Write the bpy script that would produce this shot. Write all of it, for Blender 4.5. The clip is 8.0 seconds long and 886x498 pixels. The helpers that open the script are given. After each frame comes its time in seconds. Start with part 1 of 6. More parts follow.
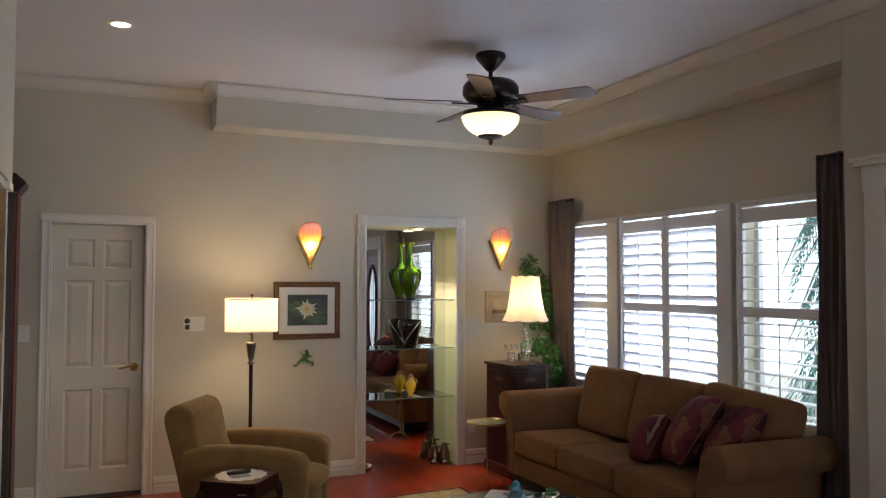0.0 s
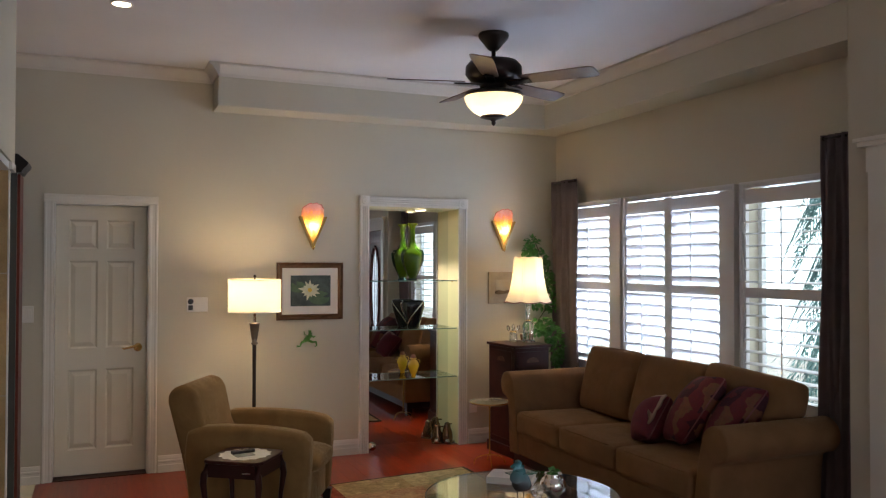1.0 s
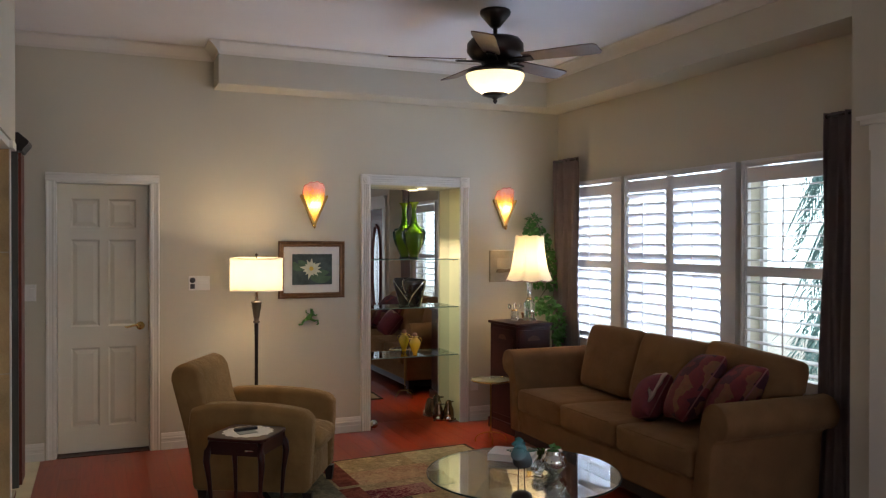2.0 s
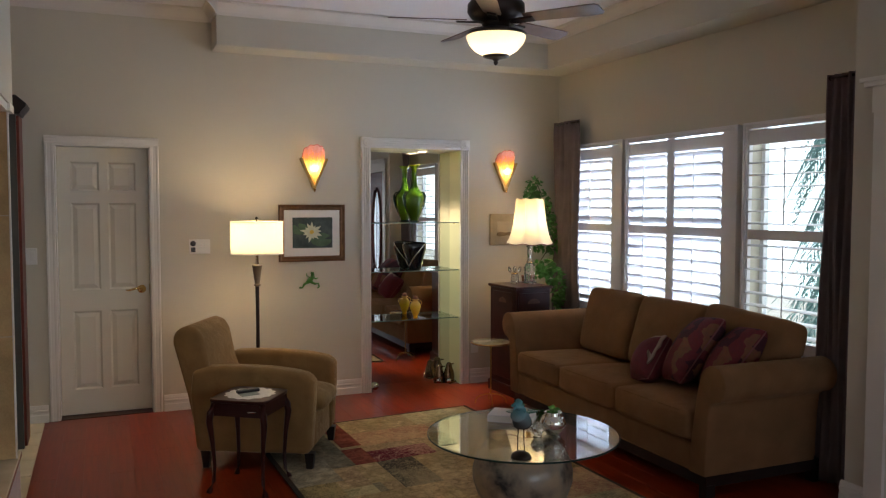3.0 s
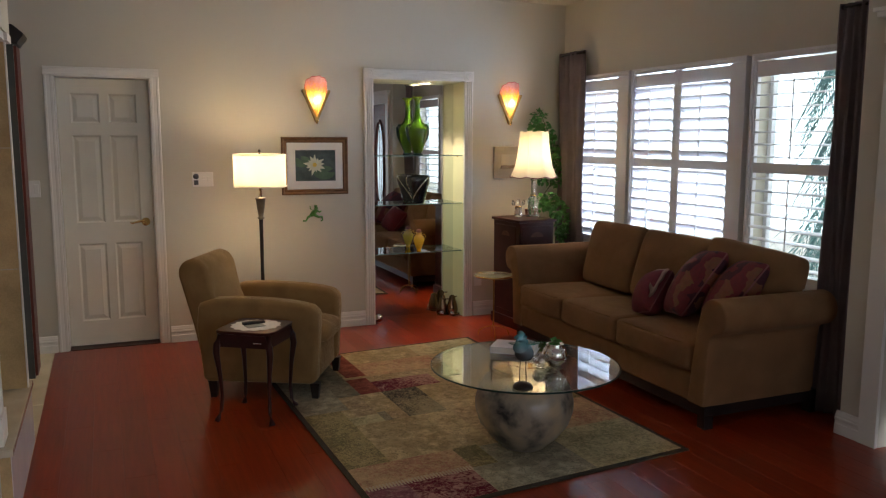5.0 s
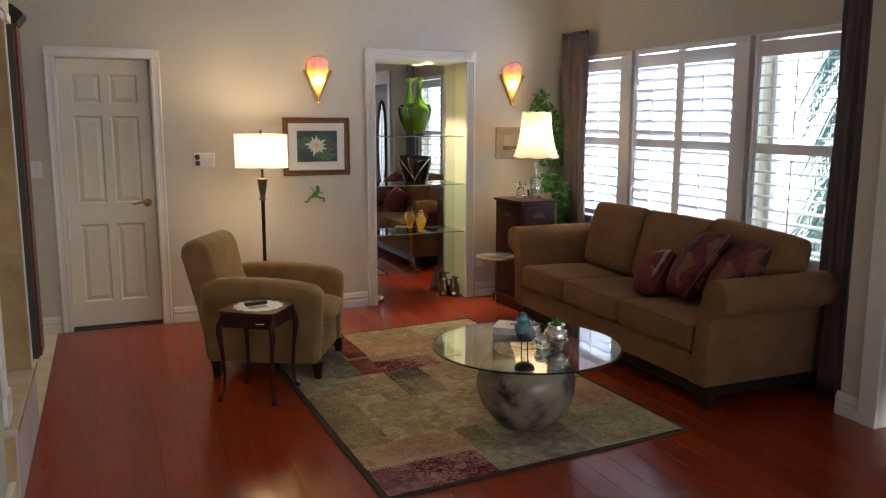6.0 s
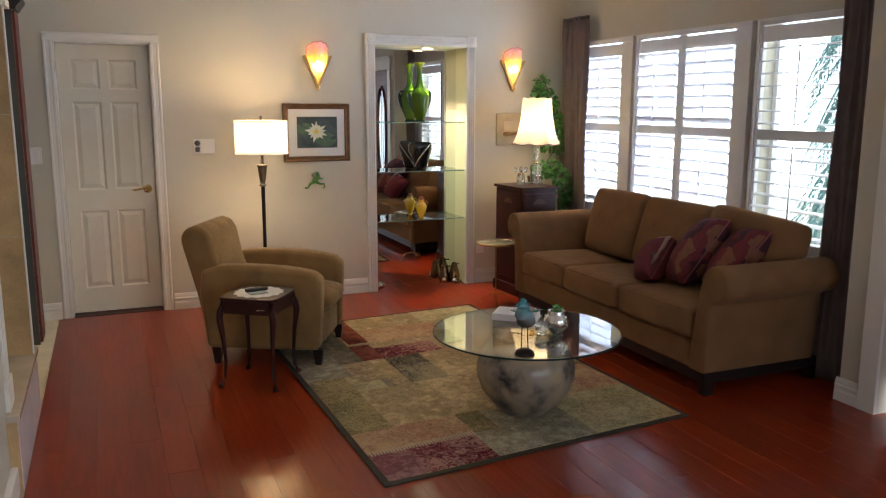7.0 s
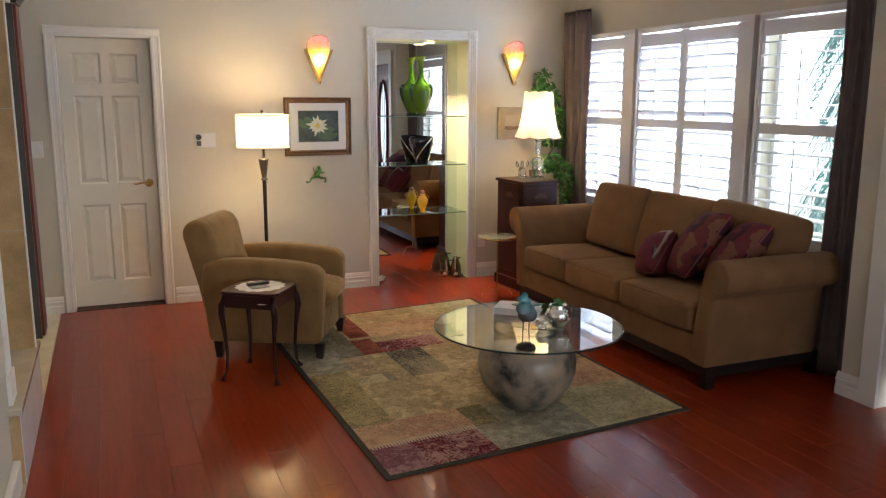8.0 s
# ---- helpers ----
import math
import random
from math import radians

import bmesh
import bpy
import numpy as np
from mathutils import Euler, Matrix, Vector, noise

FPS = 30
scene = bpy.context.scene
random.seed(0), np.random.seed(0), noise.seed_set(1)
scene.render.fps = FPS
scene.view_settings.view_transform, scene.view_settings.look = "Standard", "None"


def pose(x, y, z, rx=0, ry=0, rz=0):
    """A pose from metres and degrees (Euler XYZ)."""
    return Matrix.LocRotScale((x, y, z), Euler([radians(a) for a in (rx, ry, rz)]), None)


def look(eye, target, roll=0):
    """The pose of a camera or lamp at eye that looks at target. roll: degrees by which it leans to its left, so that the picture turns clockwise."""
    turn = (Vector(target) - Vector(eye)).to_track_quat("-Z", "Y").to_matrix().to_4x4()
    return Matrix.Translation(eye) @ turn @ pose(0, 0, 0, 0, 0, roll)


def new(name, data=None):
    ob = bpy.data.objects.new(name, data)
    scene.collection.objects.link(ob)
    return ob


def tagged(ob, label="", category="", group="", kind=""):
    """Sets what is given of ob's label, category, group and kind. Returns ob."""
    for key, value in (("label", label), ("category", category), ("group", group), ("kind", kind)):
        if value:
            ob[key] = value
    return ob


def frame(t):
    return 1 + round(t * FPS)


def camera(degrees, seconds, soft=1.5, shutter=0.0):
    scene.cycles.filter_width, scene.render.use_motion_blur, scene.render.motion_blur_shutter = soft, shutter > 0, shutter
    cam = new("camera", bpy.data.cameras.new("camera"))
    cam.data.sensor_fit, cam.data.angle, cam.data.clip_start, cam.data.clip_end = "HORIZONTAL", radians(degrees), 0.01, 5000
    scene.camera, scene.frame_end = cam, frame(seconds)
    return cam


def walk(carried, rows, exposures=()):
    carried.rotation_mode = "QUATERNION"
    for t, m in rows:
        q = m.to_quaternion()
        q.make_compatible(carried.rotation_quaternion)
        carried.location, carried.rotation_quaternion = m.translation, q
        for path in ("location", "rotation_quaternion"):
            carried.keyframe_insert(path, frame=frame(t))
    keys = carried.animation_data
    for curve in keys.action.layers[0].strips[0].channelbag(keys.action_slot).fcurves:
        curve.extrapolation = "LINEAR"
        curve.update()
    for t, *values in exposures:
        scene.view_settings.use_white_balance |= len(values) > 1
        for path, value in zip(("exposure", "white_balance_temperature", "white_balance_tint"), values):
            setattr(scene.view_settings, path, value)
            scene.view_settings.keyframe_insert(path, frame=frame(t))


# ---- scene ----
cam = camera(57.47, 8.0, soft=1.25)
PATH = [
    (0.0, pose(0, 0, 1.603, 92.41, -0.09, -23.23)),
    (0.5, pose(0, 0, 1.603, 91.70, -0.09, -23.14)),
    (1.0, pose(0, 0, 1.603, 91.05, -0.10, -23.04)),
    (1.5, pose(0, 0, 1.603, 90.45, -0.11, -22.98)),
    (3.0, pose(0, 0, 1.603, 86.93, -0.05, -22.92)),
    (3.5, pose(0, 0, 1.603, 85.63, -0.10, -22.91)),
    (4.0, pose(0, 0, 1.603, 84.66, -0.06, -22.80)),
    (4.5, pose(0, 0, 1.603, 83.31, -0.09, -22.74)),
    (6.0, pose(0, 0, 1.603, 80.85, -0.11, -22.53)),
    (6.5, pose(0, 0, 1.603, 80.33, -0.12, -22.52)),
    (7.0, pose(0, 0, 1.603, 79.88, -0.11, -22.51)),
    (7.5, pose(0, 0, 1.603, 79.62, -0.12, -22.49)),
    (8.0, pose(0, 0, 1.603, 79.46, -0.11, -22.41)),
]
EXPOSURES = [(0.0, -0.03), (3.0, -0.06), (4.5, -0.09), (6.0, 0.35), (7.0, 0.57), (8.0, 0.76)]
walk(cam, PATH, EXPOSURES)

# ---- plan (metres) ----
YB, XR = 6.583, 3.959          # back wall, window wall
YS, XS = 6.283, 3.659          # faces of the lowered ceiling border
ZC, ZS = 3.12, 2.803           # ceiling, underside of the border
XL = -1.15                     # wall behind the fireplace
YBACK = -3.2                   # wall behind the camera

# ---- light ----
world = bpy.data.worlds.new("sky")
scene.world = world
world.use_nodes = True
wn = world.node_tree.nodes
sky = wn.new("ShaderNodeTexSky")
sky.sky_type, sky.sun_disc = "NISHITA", False
sky.sun_elevation, sky.sun_rotation = radians(50), radians(-60)
wn["Background"].inputs["Strength"].default_value = 0.12
world.node_tree.links.new(sky.outputs["Color"], wn["Background"].inputs["Color"])


def lamp(name, kind, energy, color, m, **opts):
    data = bpy.data.lights.new(name, kind)
    data.energy, data.color = energy, color
    if "radius" in opts:
        data.shadow_soft_size = opts["radius"]
    if "size" in opts:
        data.shape, data.size, data.size_y = "RECTANGLE", opts["size"][0], opts["size"][1]
    if "cone" in opts:
        data.spot_size, data.spot_blend = radians(opts["cone"]), opts.get("blend", 0.6)
    ob = new(name, data)
    ob.matrix_world = m
    return ob


sun = lamp("sun", "SUN", 2.5, (1.0, 0.95, 0.88), look((0, 0, 0), (0.55, 0.25, -0.9)))
sun.data.angle = radians(0.6)
WARM = (1.0, 0.75, 0.44)
SOFTWARM = (1.0, 0.86, 0.68)
DAY = (0.58, 0.72, 1.0)
for y0, y1, watts in ((5.5, 6.24, 46), (4.21, 5.45, 78)):
    lamp("window_daylight", "AREA", watts, DAY, look((XR + 0.30, (y0 + y1) / 2, 1.4), (0, (y0 + y1) / 2, 2.55)), size=(y1 - y0, 1.4))
SW = (0.6, 3.2, 0.55, 2.15)            # added window behind the camera, unseen, for fill light: x0, x1, z0, z1
FILL_TINT = (0.80, 0.86, 1.0)             # pale blue tint of the added fill lamps behind the camera
lamp("window_daylight", "AREA", 32, FILL_TINT, look(((SW[0] + SW[1]) / 2, YBACK - 0.02, (SW[2] + SW[3]) / 2), ((SW[0] + SW[1]) / 2 + 1.2, 0, 1.3)), size=(SW[1] - SW[0], SW[3] - SW[2]))
EW = (-1.7, 0.5, 0.55, 2.15)           # second added window, unseen, in the entry wall for fill: y0, y1, z0, z1
lamp("window_daylight", "AREA", 7, FILL_TINT, look((XS - 0.01, (EW[0] + EW[1]) / 2, (EW[2] + EW[3]) / 2), (0.4, (EW[0] + EW[1]) / 2 + 1.0, 4.2)), size=(EW[1] - EW[0], EW[3] - EW[2]))
FLOOR_LAMP = (1.06, 6.05)
TABLE_LAMP = (3.42, 6.158)
FAN = (2.38, 4.75)
lamp("floor_lamp_bulb", "POINT", 14.5, WARM, pose(FLOOR_LAMP[0], FLOOR_LAMP[1], 1.39), radius=0.09)
lamp("table_lamp_bulb", "POINT", 7, WARM, pose(TABLE_LAMP[0], TABLE_LAMP[1], 1.45), radius=0.09)
lamp("fan_bulb", "POINT", 11, SOFTWARM, pose(FAN[0], FAN[1], 2.655), radius=0.05)
for sx in (1.62, 3.387):
    lamp("sconce_bulb", "POINT", 1.9, WARM, pose(sx, YB - 0.048, 1.915), radius=0.022)
SPOTS = [(0.107, 5.05)]
for sx, sy in SPOTS:
    lamp("downlight_beam", "SPOT", 30, (1.0, 0.79, 0.52), look((sx, sy, ZC - 0.03), (sx, sy, 0)), radius=0.05, cone=100)
for sx in (2.63,):
    lamp("niche_beam", "SPOT", 125, SOFTWARM, look((sx, YB + 0.12, 2.07), (sx + 0.09, YB + 0.12, 0)), radius=0.035, cone=72, blend=1.0)

# ---- materials ----


def material(name, color, rough=0.6, metal=0.0, spread=0.12, scale=8.0, bump=0.1, fine=180.0, coat=0.0, each=0.0, transmission=0.0, ior=1.45, spec=0.5):
    m = bpy.data.materials.new(name)
    m.use_nodes = True
    nt = m.node_tree
    n, l = nt.nodes, nt.links
    b = n["Principled BSDF"]
    tc = n.new("ShaderNodeTexCoord")
    big = n.new("ShaderNodeTexNoise")
    big.inputs["Scale"].default_value, big.inputs["Detail"].default_value = scale, 6
    small = n.new("ShaderNodeTexNoise")
    small.inputs["Scale"].default_value, small.inputs["Detail"].default_value = fine, 3
    l.new(tc.outputs["Object"], big.inputs["Vector"])
    l.new(tc.outputs["Object"], small.inputs["Vector"])
    ramp = n.new("ShaderNodeValToRGB")
    lo = [max(0, c * (1 - spread)) for c in color]
    hi = [min(1, c * (1 + spread)) for c in color]
    ramp.color_ramp.elements[0].position, ramp.color_ramp.elements[1].position = 0.3, 0.7
    ramp.color_ramp.elements[0].color, ramp.color_ramp.elements[1].color = (*lo, 1), (*hi, 1)
    mixf = n.new("ShaderNodeMath")
    mixf.operation = "MULTIPLY_ADD"
    mixf.inputs[1].default_value = 0.3
    l.new(small.outputs["Fac"], mixf.inputs[0])
    half = n.new("ShaderNodeMath")
    half.operation = "MULTIPLY"
    half.inputs[1].default_value = 0.7
    l.new(big.outputs["Fac"], half.inputs[0])
    l.new(half.outputs[0], mixf.inputs[2])
    l.new(mixf.outputs[0], ramp.inputs["Fac"])
    out = ramp.outputs["Color"]
    if each:
        info = n.new("ShaderNodeObjectInfo")
        hsv = n.new("ShaderNodeHueSaturation")
        rng = n.new("ShaderNodeMapRange")
        rng.inputs["To Min"].default_value, rng.inputs["To Max"].default_value = 1 - each, 1 + each
        l.new(info.outputs["Random"], rng.inputs["Value"])
        l.new(rng.outputs["Result"], hsv.inputs["Value"])
        l.new(out, hsv.inputs["Color"])
        out = hsv.outputs["Color"]
    l.new(out, b.inputs["Base Color"])
    b.inputs["Roughness"].default_value, b.inputs["Metallic"].default_value = rough, metal
    b.inputs["Coat Weight"].default_value, b.inputs["Coat Roughness"].default_value = coat, 0.12
    b.inputs["Transmission Weight"].default_value, b.inputs["IOR"].default_value = transmission, ior
    b.inputs["Specular IOR Level"].default_value = spec
    if bump:
        bp = n.new("ShaderNodeBump")
        bp.inputs["Strength"].default_value, bp.inputs["Distance"].default_value = bump, 0.004
        l.new(small.outputs["Fac"], bp.inputs["Height"])
        l.new(bp.outputs["Normal"], b.inputs["Normal"])
    return m


def glowing(name, color, strength):
    m = bpy.data.materials.new(name)
    m.use_nodes = True
    b = m.node_tree.nodes["Principled BSDF"]
    b.inputs["Base Color"].default_value = (*color, 1)
    b.inputs["Emission Color"].default_value, b.inputs["Emission Strength"].default_value = (*color, 1), strength
    return m


def shade_cloth(name, color, through_part=0.6, weave=400.0):
    """Thin cloth or frosted glass that lets a bulb's light through."""
    m = bpy.data.materials.new(name)
    m.use_nodes = True
    n, l = m.node_tree.nodes, m.node_tree.links
    n.remove(n["Principled BSDF"])
    tc, tex = n.new("ShaderNodeTexCoord"), n.new("ShaderNodeTexNoise")
    tex.inputs["Scale"].default_value = weave
    l.new(tc.outputs["Object"], tex.inputs["Vector"])
    ramp = n.new("ShaderNodeValToRGB")
    ramp.color_ramp.elements[0].color = (*[c * 0.92 for c in color], 1)
    ramp.color_ramp.elements[1].color = (*color, 1)
    l.new(tex.outputs["Fac"], ramp.inputs["Fac"])
    dif, tra, mix = n.new("ShaderNodeBsdfDiffuse"), n.new("ShaderNodeBsdfTranslucent"), n.new("ShaderNodeMixShader")
    l.new(ramp.outputs["Color"], dif.inputs["Color"])
    l.new(ramp.outputs["Color"], tra.inputs["Color"])
    mix.inputs["Fac"].default_value = through_part
    l.new(dif.outputs[0], mix.inputs[1])
    l.new(tra.outputs[0], mix.inputs[2])
    l.new(mix.outputs[0], n["Material Output"].inputs["Surface"])
    return m


def mirror_material():
    m = bpy.data.materials.new("mirror")
    m.use_nodes = True
    b = m.node_tree.nodes["Principled BSDF"]
    b.inputs["Base Color"].default_value = (0.82, 0.84, 0.83, 1)
    b.inputs["Metallic"].default_value, b.inputs["Roughness"].default_value = 1.0, 0.01
    return m


def clear_glass(name, color=(0.9, 0.97, 0.94), gloss=0.06):
    """Clear glass: see-through with mirror gloss that grows at a glance."""
    m = bpy.data.materials.new(name)
    m.use_nodes = True
    n, l = m.node_tree.nodes, m.node_tree.links
    n.remove(n["Principled BSDF"])
    tr, gl, mix, lw = n.new("ShaderNodeBsdfTransparent"), n.new("ShaderNodeBsdfGlossy"), n.new("ShaderNodeMixShader"), n.new("ShaderNodeLayerWeight")
    tr.inputs["Color"].default_value = (*color, 1)
    gl.inputs["Roughness"].default_value = 0.01
    lw.inputs["Blend"].default_value = 0.5
    pw, ma = n.new("ShaderNodeMath"), n.new("ShaderNodeMath")
    pw.operation, ma.operation = "POWER", "MULTIPLY_ADD"
    pw.inputs[1].default_value, ma.inputs[1].default_value, ma.inputs[2].default_value = 4.0, 0.9, gloss
    l.new(lw.outputs["Facing"], pw.inputs[0])
    l.new(pw.outputs[0], ma.inputs[0])
    l.new(ma.outputs[0], mix.inputs["Fac"])
    l.new(tr.outputs[0], mix.inputs[1])
    l.new(gl.outputs[0], mix.inputs[2])
    l.new(mix.outputs[0], n["Material Output"].inputs["Surface"])
    return m


M_WALL = material("wall_paint", (0.60, 0.550, 0.445), 0.75, spread=0.03, scale=1.5, bump=0.12, fine=140)
M_CEIL = material("ceiling_paint", (0.74, 0.708, 0.716), 0.85, spread=0.03, scale=2, bump=0.15, fine=120)
M_TRIM = material("white_trim_paint", (0.78, 0.740, 0.67), 0.38, spread=0.03, scale=5, bump=0.03)
M_DOOR = material("white_door_paint", (0.72, 0.672, 0.560), 0.42, spread=0.03, scale=5, bump=0.04)
M_SHUT = material("shutter_paint", (0.78, 0.76, 0.765), 0.4, spread=0.03, bump=0.02)
M_CROWN = material("crown_paint", (0.68, 0.625, 0.56), 0.6, spread=0.03, scale=4, bump=0.04)
M_NICHE = material("niche_paint", (0.78, 0.70, 0.46), 0.6, spread=0.05, scale=3)


def plank_wood():
    """Glossy red laminate: long grain, each board a little different."""
    m = material("cherry_laminate", (0.235, 0.034, 0.010), 0.285, spread=0.1, bump=0.0, spec=0.22, coat=0.38)
    n, l = m.node_tree.nodes, m.node_tree.links
    tc, info, mp, off = n.new("ShaderNodeTexCoord"), n.new("ShaderNodeObjectInfo"), n.new("ShaderNodeMapping"), n.new("ShaderNodeVectorMath")
    mul = n.new("ShaderNodeMath")
    mul.operation, mul.inputs[1].default_value = "MULTIPLY", 37.0
    l.new(info.outputs["Random"], mul.inputs[0])
    l.new(tc.outputs["Object"], off.inputs[0])
    l.new(mul.outputs[0], off.inputs[1])
    mp.inputs["Scale"].default_value = (22, 1.4, 1)
    l.new(off.outputs[0], mp.inputs["Vector"])
    grain, ramp = n.new("ShaderNodeTexNoise"), n.new("ShaderNodeValToRGB")
    grain.inputs["Scale"].default_value, grain.inputs["Detail"].default_value, grain.inputs["Distortion"].default_value = 2.0, 4, 0.2
    l.new(mp.outputs["Vector"], grain.inputs["Vector"])
    l.new(grain.outputs["Fac"], ramp.inputs["Fac"])
    e = ramp.color_ramp.elements
    e[0].position, e[0].color = 0.32, (0.215, 0.0205, 0.0040, 1)
    e[1].position, e[1].color = 0.70, (0.290, 0.0300, 0.0056, 1)
    hsv, rng = n.new("ShaderNodeHueSaturation"), n.new("ShaderNodeMapRange")
    rng.inputs["To Min"].default_value, rng.inputs["To Max"].default_value = 0.92, 1.08
    l.new(info.outputs["Random"], rng.inputs["Value"])
    l.new(rng.outputs["Result"], hsv.inputs["Value"])
    l.new(ramp.outputs["Color"], hsv.inputs["Color"])
    l.new(hsv.outputs["Color"], n["Principled BSDF"].inputs["Base Color"])
    return m


M_PLANK = plank_wood()
M_SUBFLOOR = material("floor_joint", (0.10, 0.02, 0.008), 0.5)
M_SOFA = material("brown_chenille", (0.232, 0.122, 0.055), 0.95, spread=0.14, scale=7, bump=0.5, fine=420, spec=0.15)
M_CHAIR = material("tan_velour", (0.250, 0.146, 0.058), 0.92, spread=0.26, scale=5, bump=0.4, fine=420, spec=0.15)
for cloth in (M_SOFA, M_CHAIR):
    nap = cloth.node_tree.nodes["Principled BSDF"]
    nap.inputs["Sheen Weight"].default_value, nap.inputs["Sheen Roughness"].default_value = (0.16 if cloth is M_SOFA else 0.55), 0.32
    nap.inputs["Sheen Tint"].default_value = (0.95, 0.72, 0.45, 1)
    cn, cl = cloth.node_tree.nodes, cloth.node_tree.links
    fold, soft_bump = cn.new("ShaderNodeTexNoise"), cn.new("ShaderNodeBump")
    fold.inputs["Scale"].default_value, fold.inputs["Detail"].default_value, fold.inputs["Distortion"].default_value = 7.0, 2, 0.6
    soft_bump.inputs["Strength"].default_value, soft_bump.inputs["Distance"].default_value = 0.35, 0.03
    cl.new(cn["Texture Coordinate"].outputs["Object"], fold.inputs["Vector"])
    cl.new(fold.outputs["Fac"], soft_bump.inputs["Height"])
    cl.new(soft_bump.outputs["Normal"], cn["Bump"].inputs["Normal"])
M_DARKLEG = material("espresso_wood", (0.018, 0.011, 0.009), 0.35)
M_MAHOG = material("mahogany", (0.040, 0.0095, 0.0075), 0.32, spread=0.35, scale=10, bump=0.03, spec=0.26)
M_REDDOOR = material("red_stained_door", (0.13, 0.026, 0.016), 0.4, spread=0.25, scale=10, bump=0.03, spec=0.4)
M_DRAPE = material("taupe_drape", (0.155, 0.120, 0.122), 0.85, spread=0.12, scale=10, bump=0.3, fine=300)
M_BRONZE = material("dark_bronze", (0.05, 0.038, 0.032), 0.38, metal=0.8)
M_BLADE = material("walnut_blade", (0.13, 0.072, 0.055), 0.32, spread=0.25, scale=12, bump=0.02)
M_BRASS = material("brass", (0.75, 0.52, 0.2), 0.22, metal=1.0, bump=0.0)
M_GOLD = material("gilt_wood", (0.19, 0.095, 0.04), 0.4, metal=0.35, spread=0.3, scale=30)
M_MAT = material("picture_mat", (0.80, 0.76, 0.70), 0.8, spread=0.03)
M_PLASTIC = material("white_plastic", (0.78, 0.75, 0.70), 0.4, spread=0.02, bump=0)
M_SHADE = shade_cloth("linen_shade", (0.88, 0.79, 0.60), 0.40)
M_FROST = shade_cloth("frosted_bowl", (0.84, 0.70, 0.46), 0.32, 30)
M_MIRROR = mirror_material()
M_GLASS = clear_glass("clear_glass")
M_PANE = clear_glass("window_glass", (0.97, 0.99, 0.98), 0.03)
M_TABLEGLASS = clear_glass("table_glass", (0.90, 0.95, 0.93), 0.15)
M_EDGEGLASS = material("glass_edge", (0.012, 0.035, 0.03), 0.45, spread=0.1, bump=0, spec=0.15)
M_SHELFEDGE = material("shelf_glass_edge", (0.17, 0.25, 0.21), 0.2, spread=0.1, bump=0)
M_MARBLE = material("brown_marble", (0.52, 0.35, 0.17), 0.25, spread=0.3, scale=5, bump=0.02, coat=0.3)
M_HEARTH = material("cream_marble", (0.55, 0.47, 0.36), 0.15, spread=0.15, scale=6, bump=0.02, coat=0.5)
M_TILE = material("cream_tile", (0.74, 0.68, 0.50), 0.25, spread=0.1, scale=5, bump=0.02)
M_CABSIDE = material("charcoal_lacquer", (0.06, 0.063, 0.058), 0.35, spread=0.15, bump=0.02)
M_BULB = glowing("lamp_glow", (1.0, 0.86, 0.62), 25)

# ---- mesh helpers ----


def part(name, bm, mat, parent=None, label="", smooth=False, m=None):
    me = bpy.data.meshes.new(name)
    if smooth:
        for f in bm.faces:
            f.smooth = True
    bm.to_mesh(me)
    bm.free()
    me.materials.append(mat)
    ob = new(name, me)
    if parent:
        ob.parent = parent
    if m is not None:
        ob.matrix_basis = m
    if label:
        ob["label"] = label
    return ob


def empty(name, m, label="", category="", group="", kind=""):
    ob = new(name)
    ob.empty_display_size = 0.05
    ob.matrix_world = m
    return tagged(ob, label, category, group, kind)


def boxes(*specs):
    """One bmesh of boxes (x0, x1, y0, y1, z0, z1)."""
    bm = bmesh.new()
    for x0, x1, y0, y1, z0, z1 in specs:
        vs = [bm.verts.new((x, y, z)) for x in (x0, x1) for y in (y0, y1) for z in (z0, z1)]
        for q in ((0, 1, 3, 2), (4, 6, 7, 5), (0, 4, 5, 1), (2, 3, 7, 6), (0, 2, 6, 4), (1, 5, 7, 3)):
            bm.faces.new([vs[i] for i in q])
    return bm


def soft_box(x0, x1, y0, y1, z0, z1, r, seg=2):
    bm = boxes((x0, x1, y0, y1, z0, z1))
    bmesh.ops.bevel(bm, geom=list(bm.edges), offset=r, segments=seg, profile=0.6, affect="EDGES")
    return bm


def lathe(profile, n=32, ring=None):
    """Turned shape from (radius, height) pairs; ring(angle, i) may vary the radius."""
    bm = bmesh.new()
    rows = []
    for i, (r, z) in enumerate(profile):
        if r < 1e-5:
            rows.append([bm.verts.new((0, 0, z))] * n)
        else:
            row = []
            for k in range(n):
                a = 2 * math.pi * k / n
                q = r * (ring(a, i) if ring else 1)
                row.append(bm.verts.new((q * math.cos(a), q * math.sin(a), z)))
            rows.append(row)
    for a, b in zip(rows, rows[1:]):
        for k in range(n):
            vs = []
            for w in (a[k], a[(k + 1) % n], b[(k + 1) % n], b[k]):
                if w not in vs:
                    vs.append(w)
            if len(vs) > 2:
                bm.faces.new(vs)
    bmesh.ops.recalc_face_normals(bm, faces=bm.faces)
    return bm


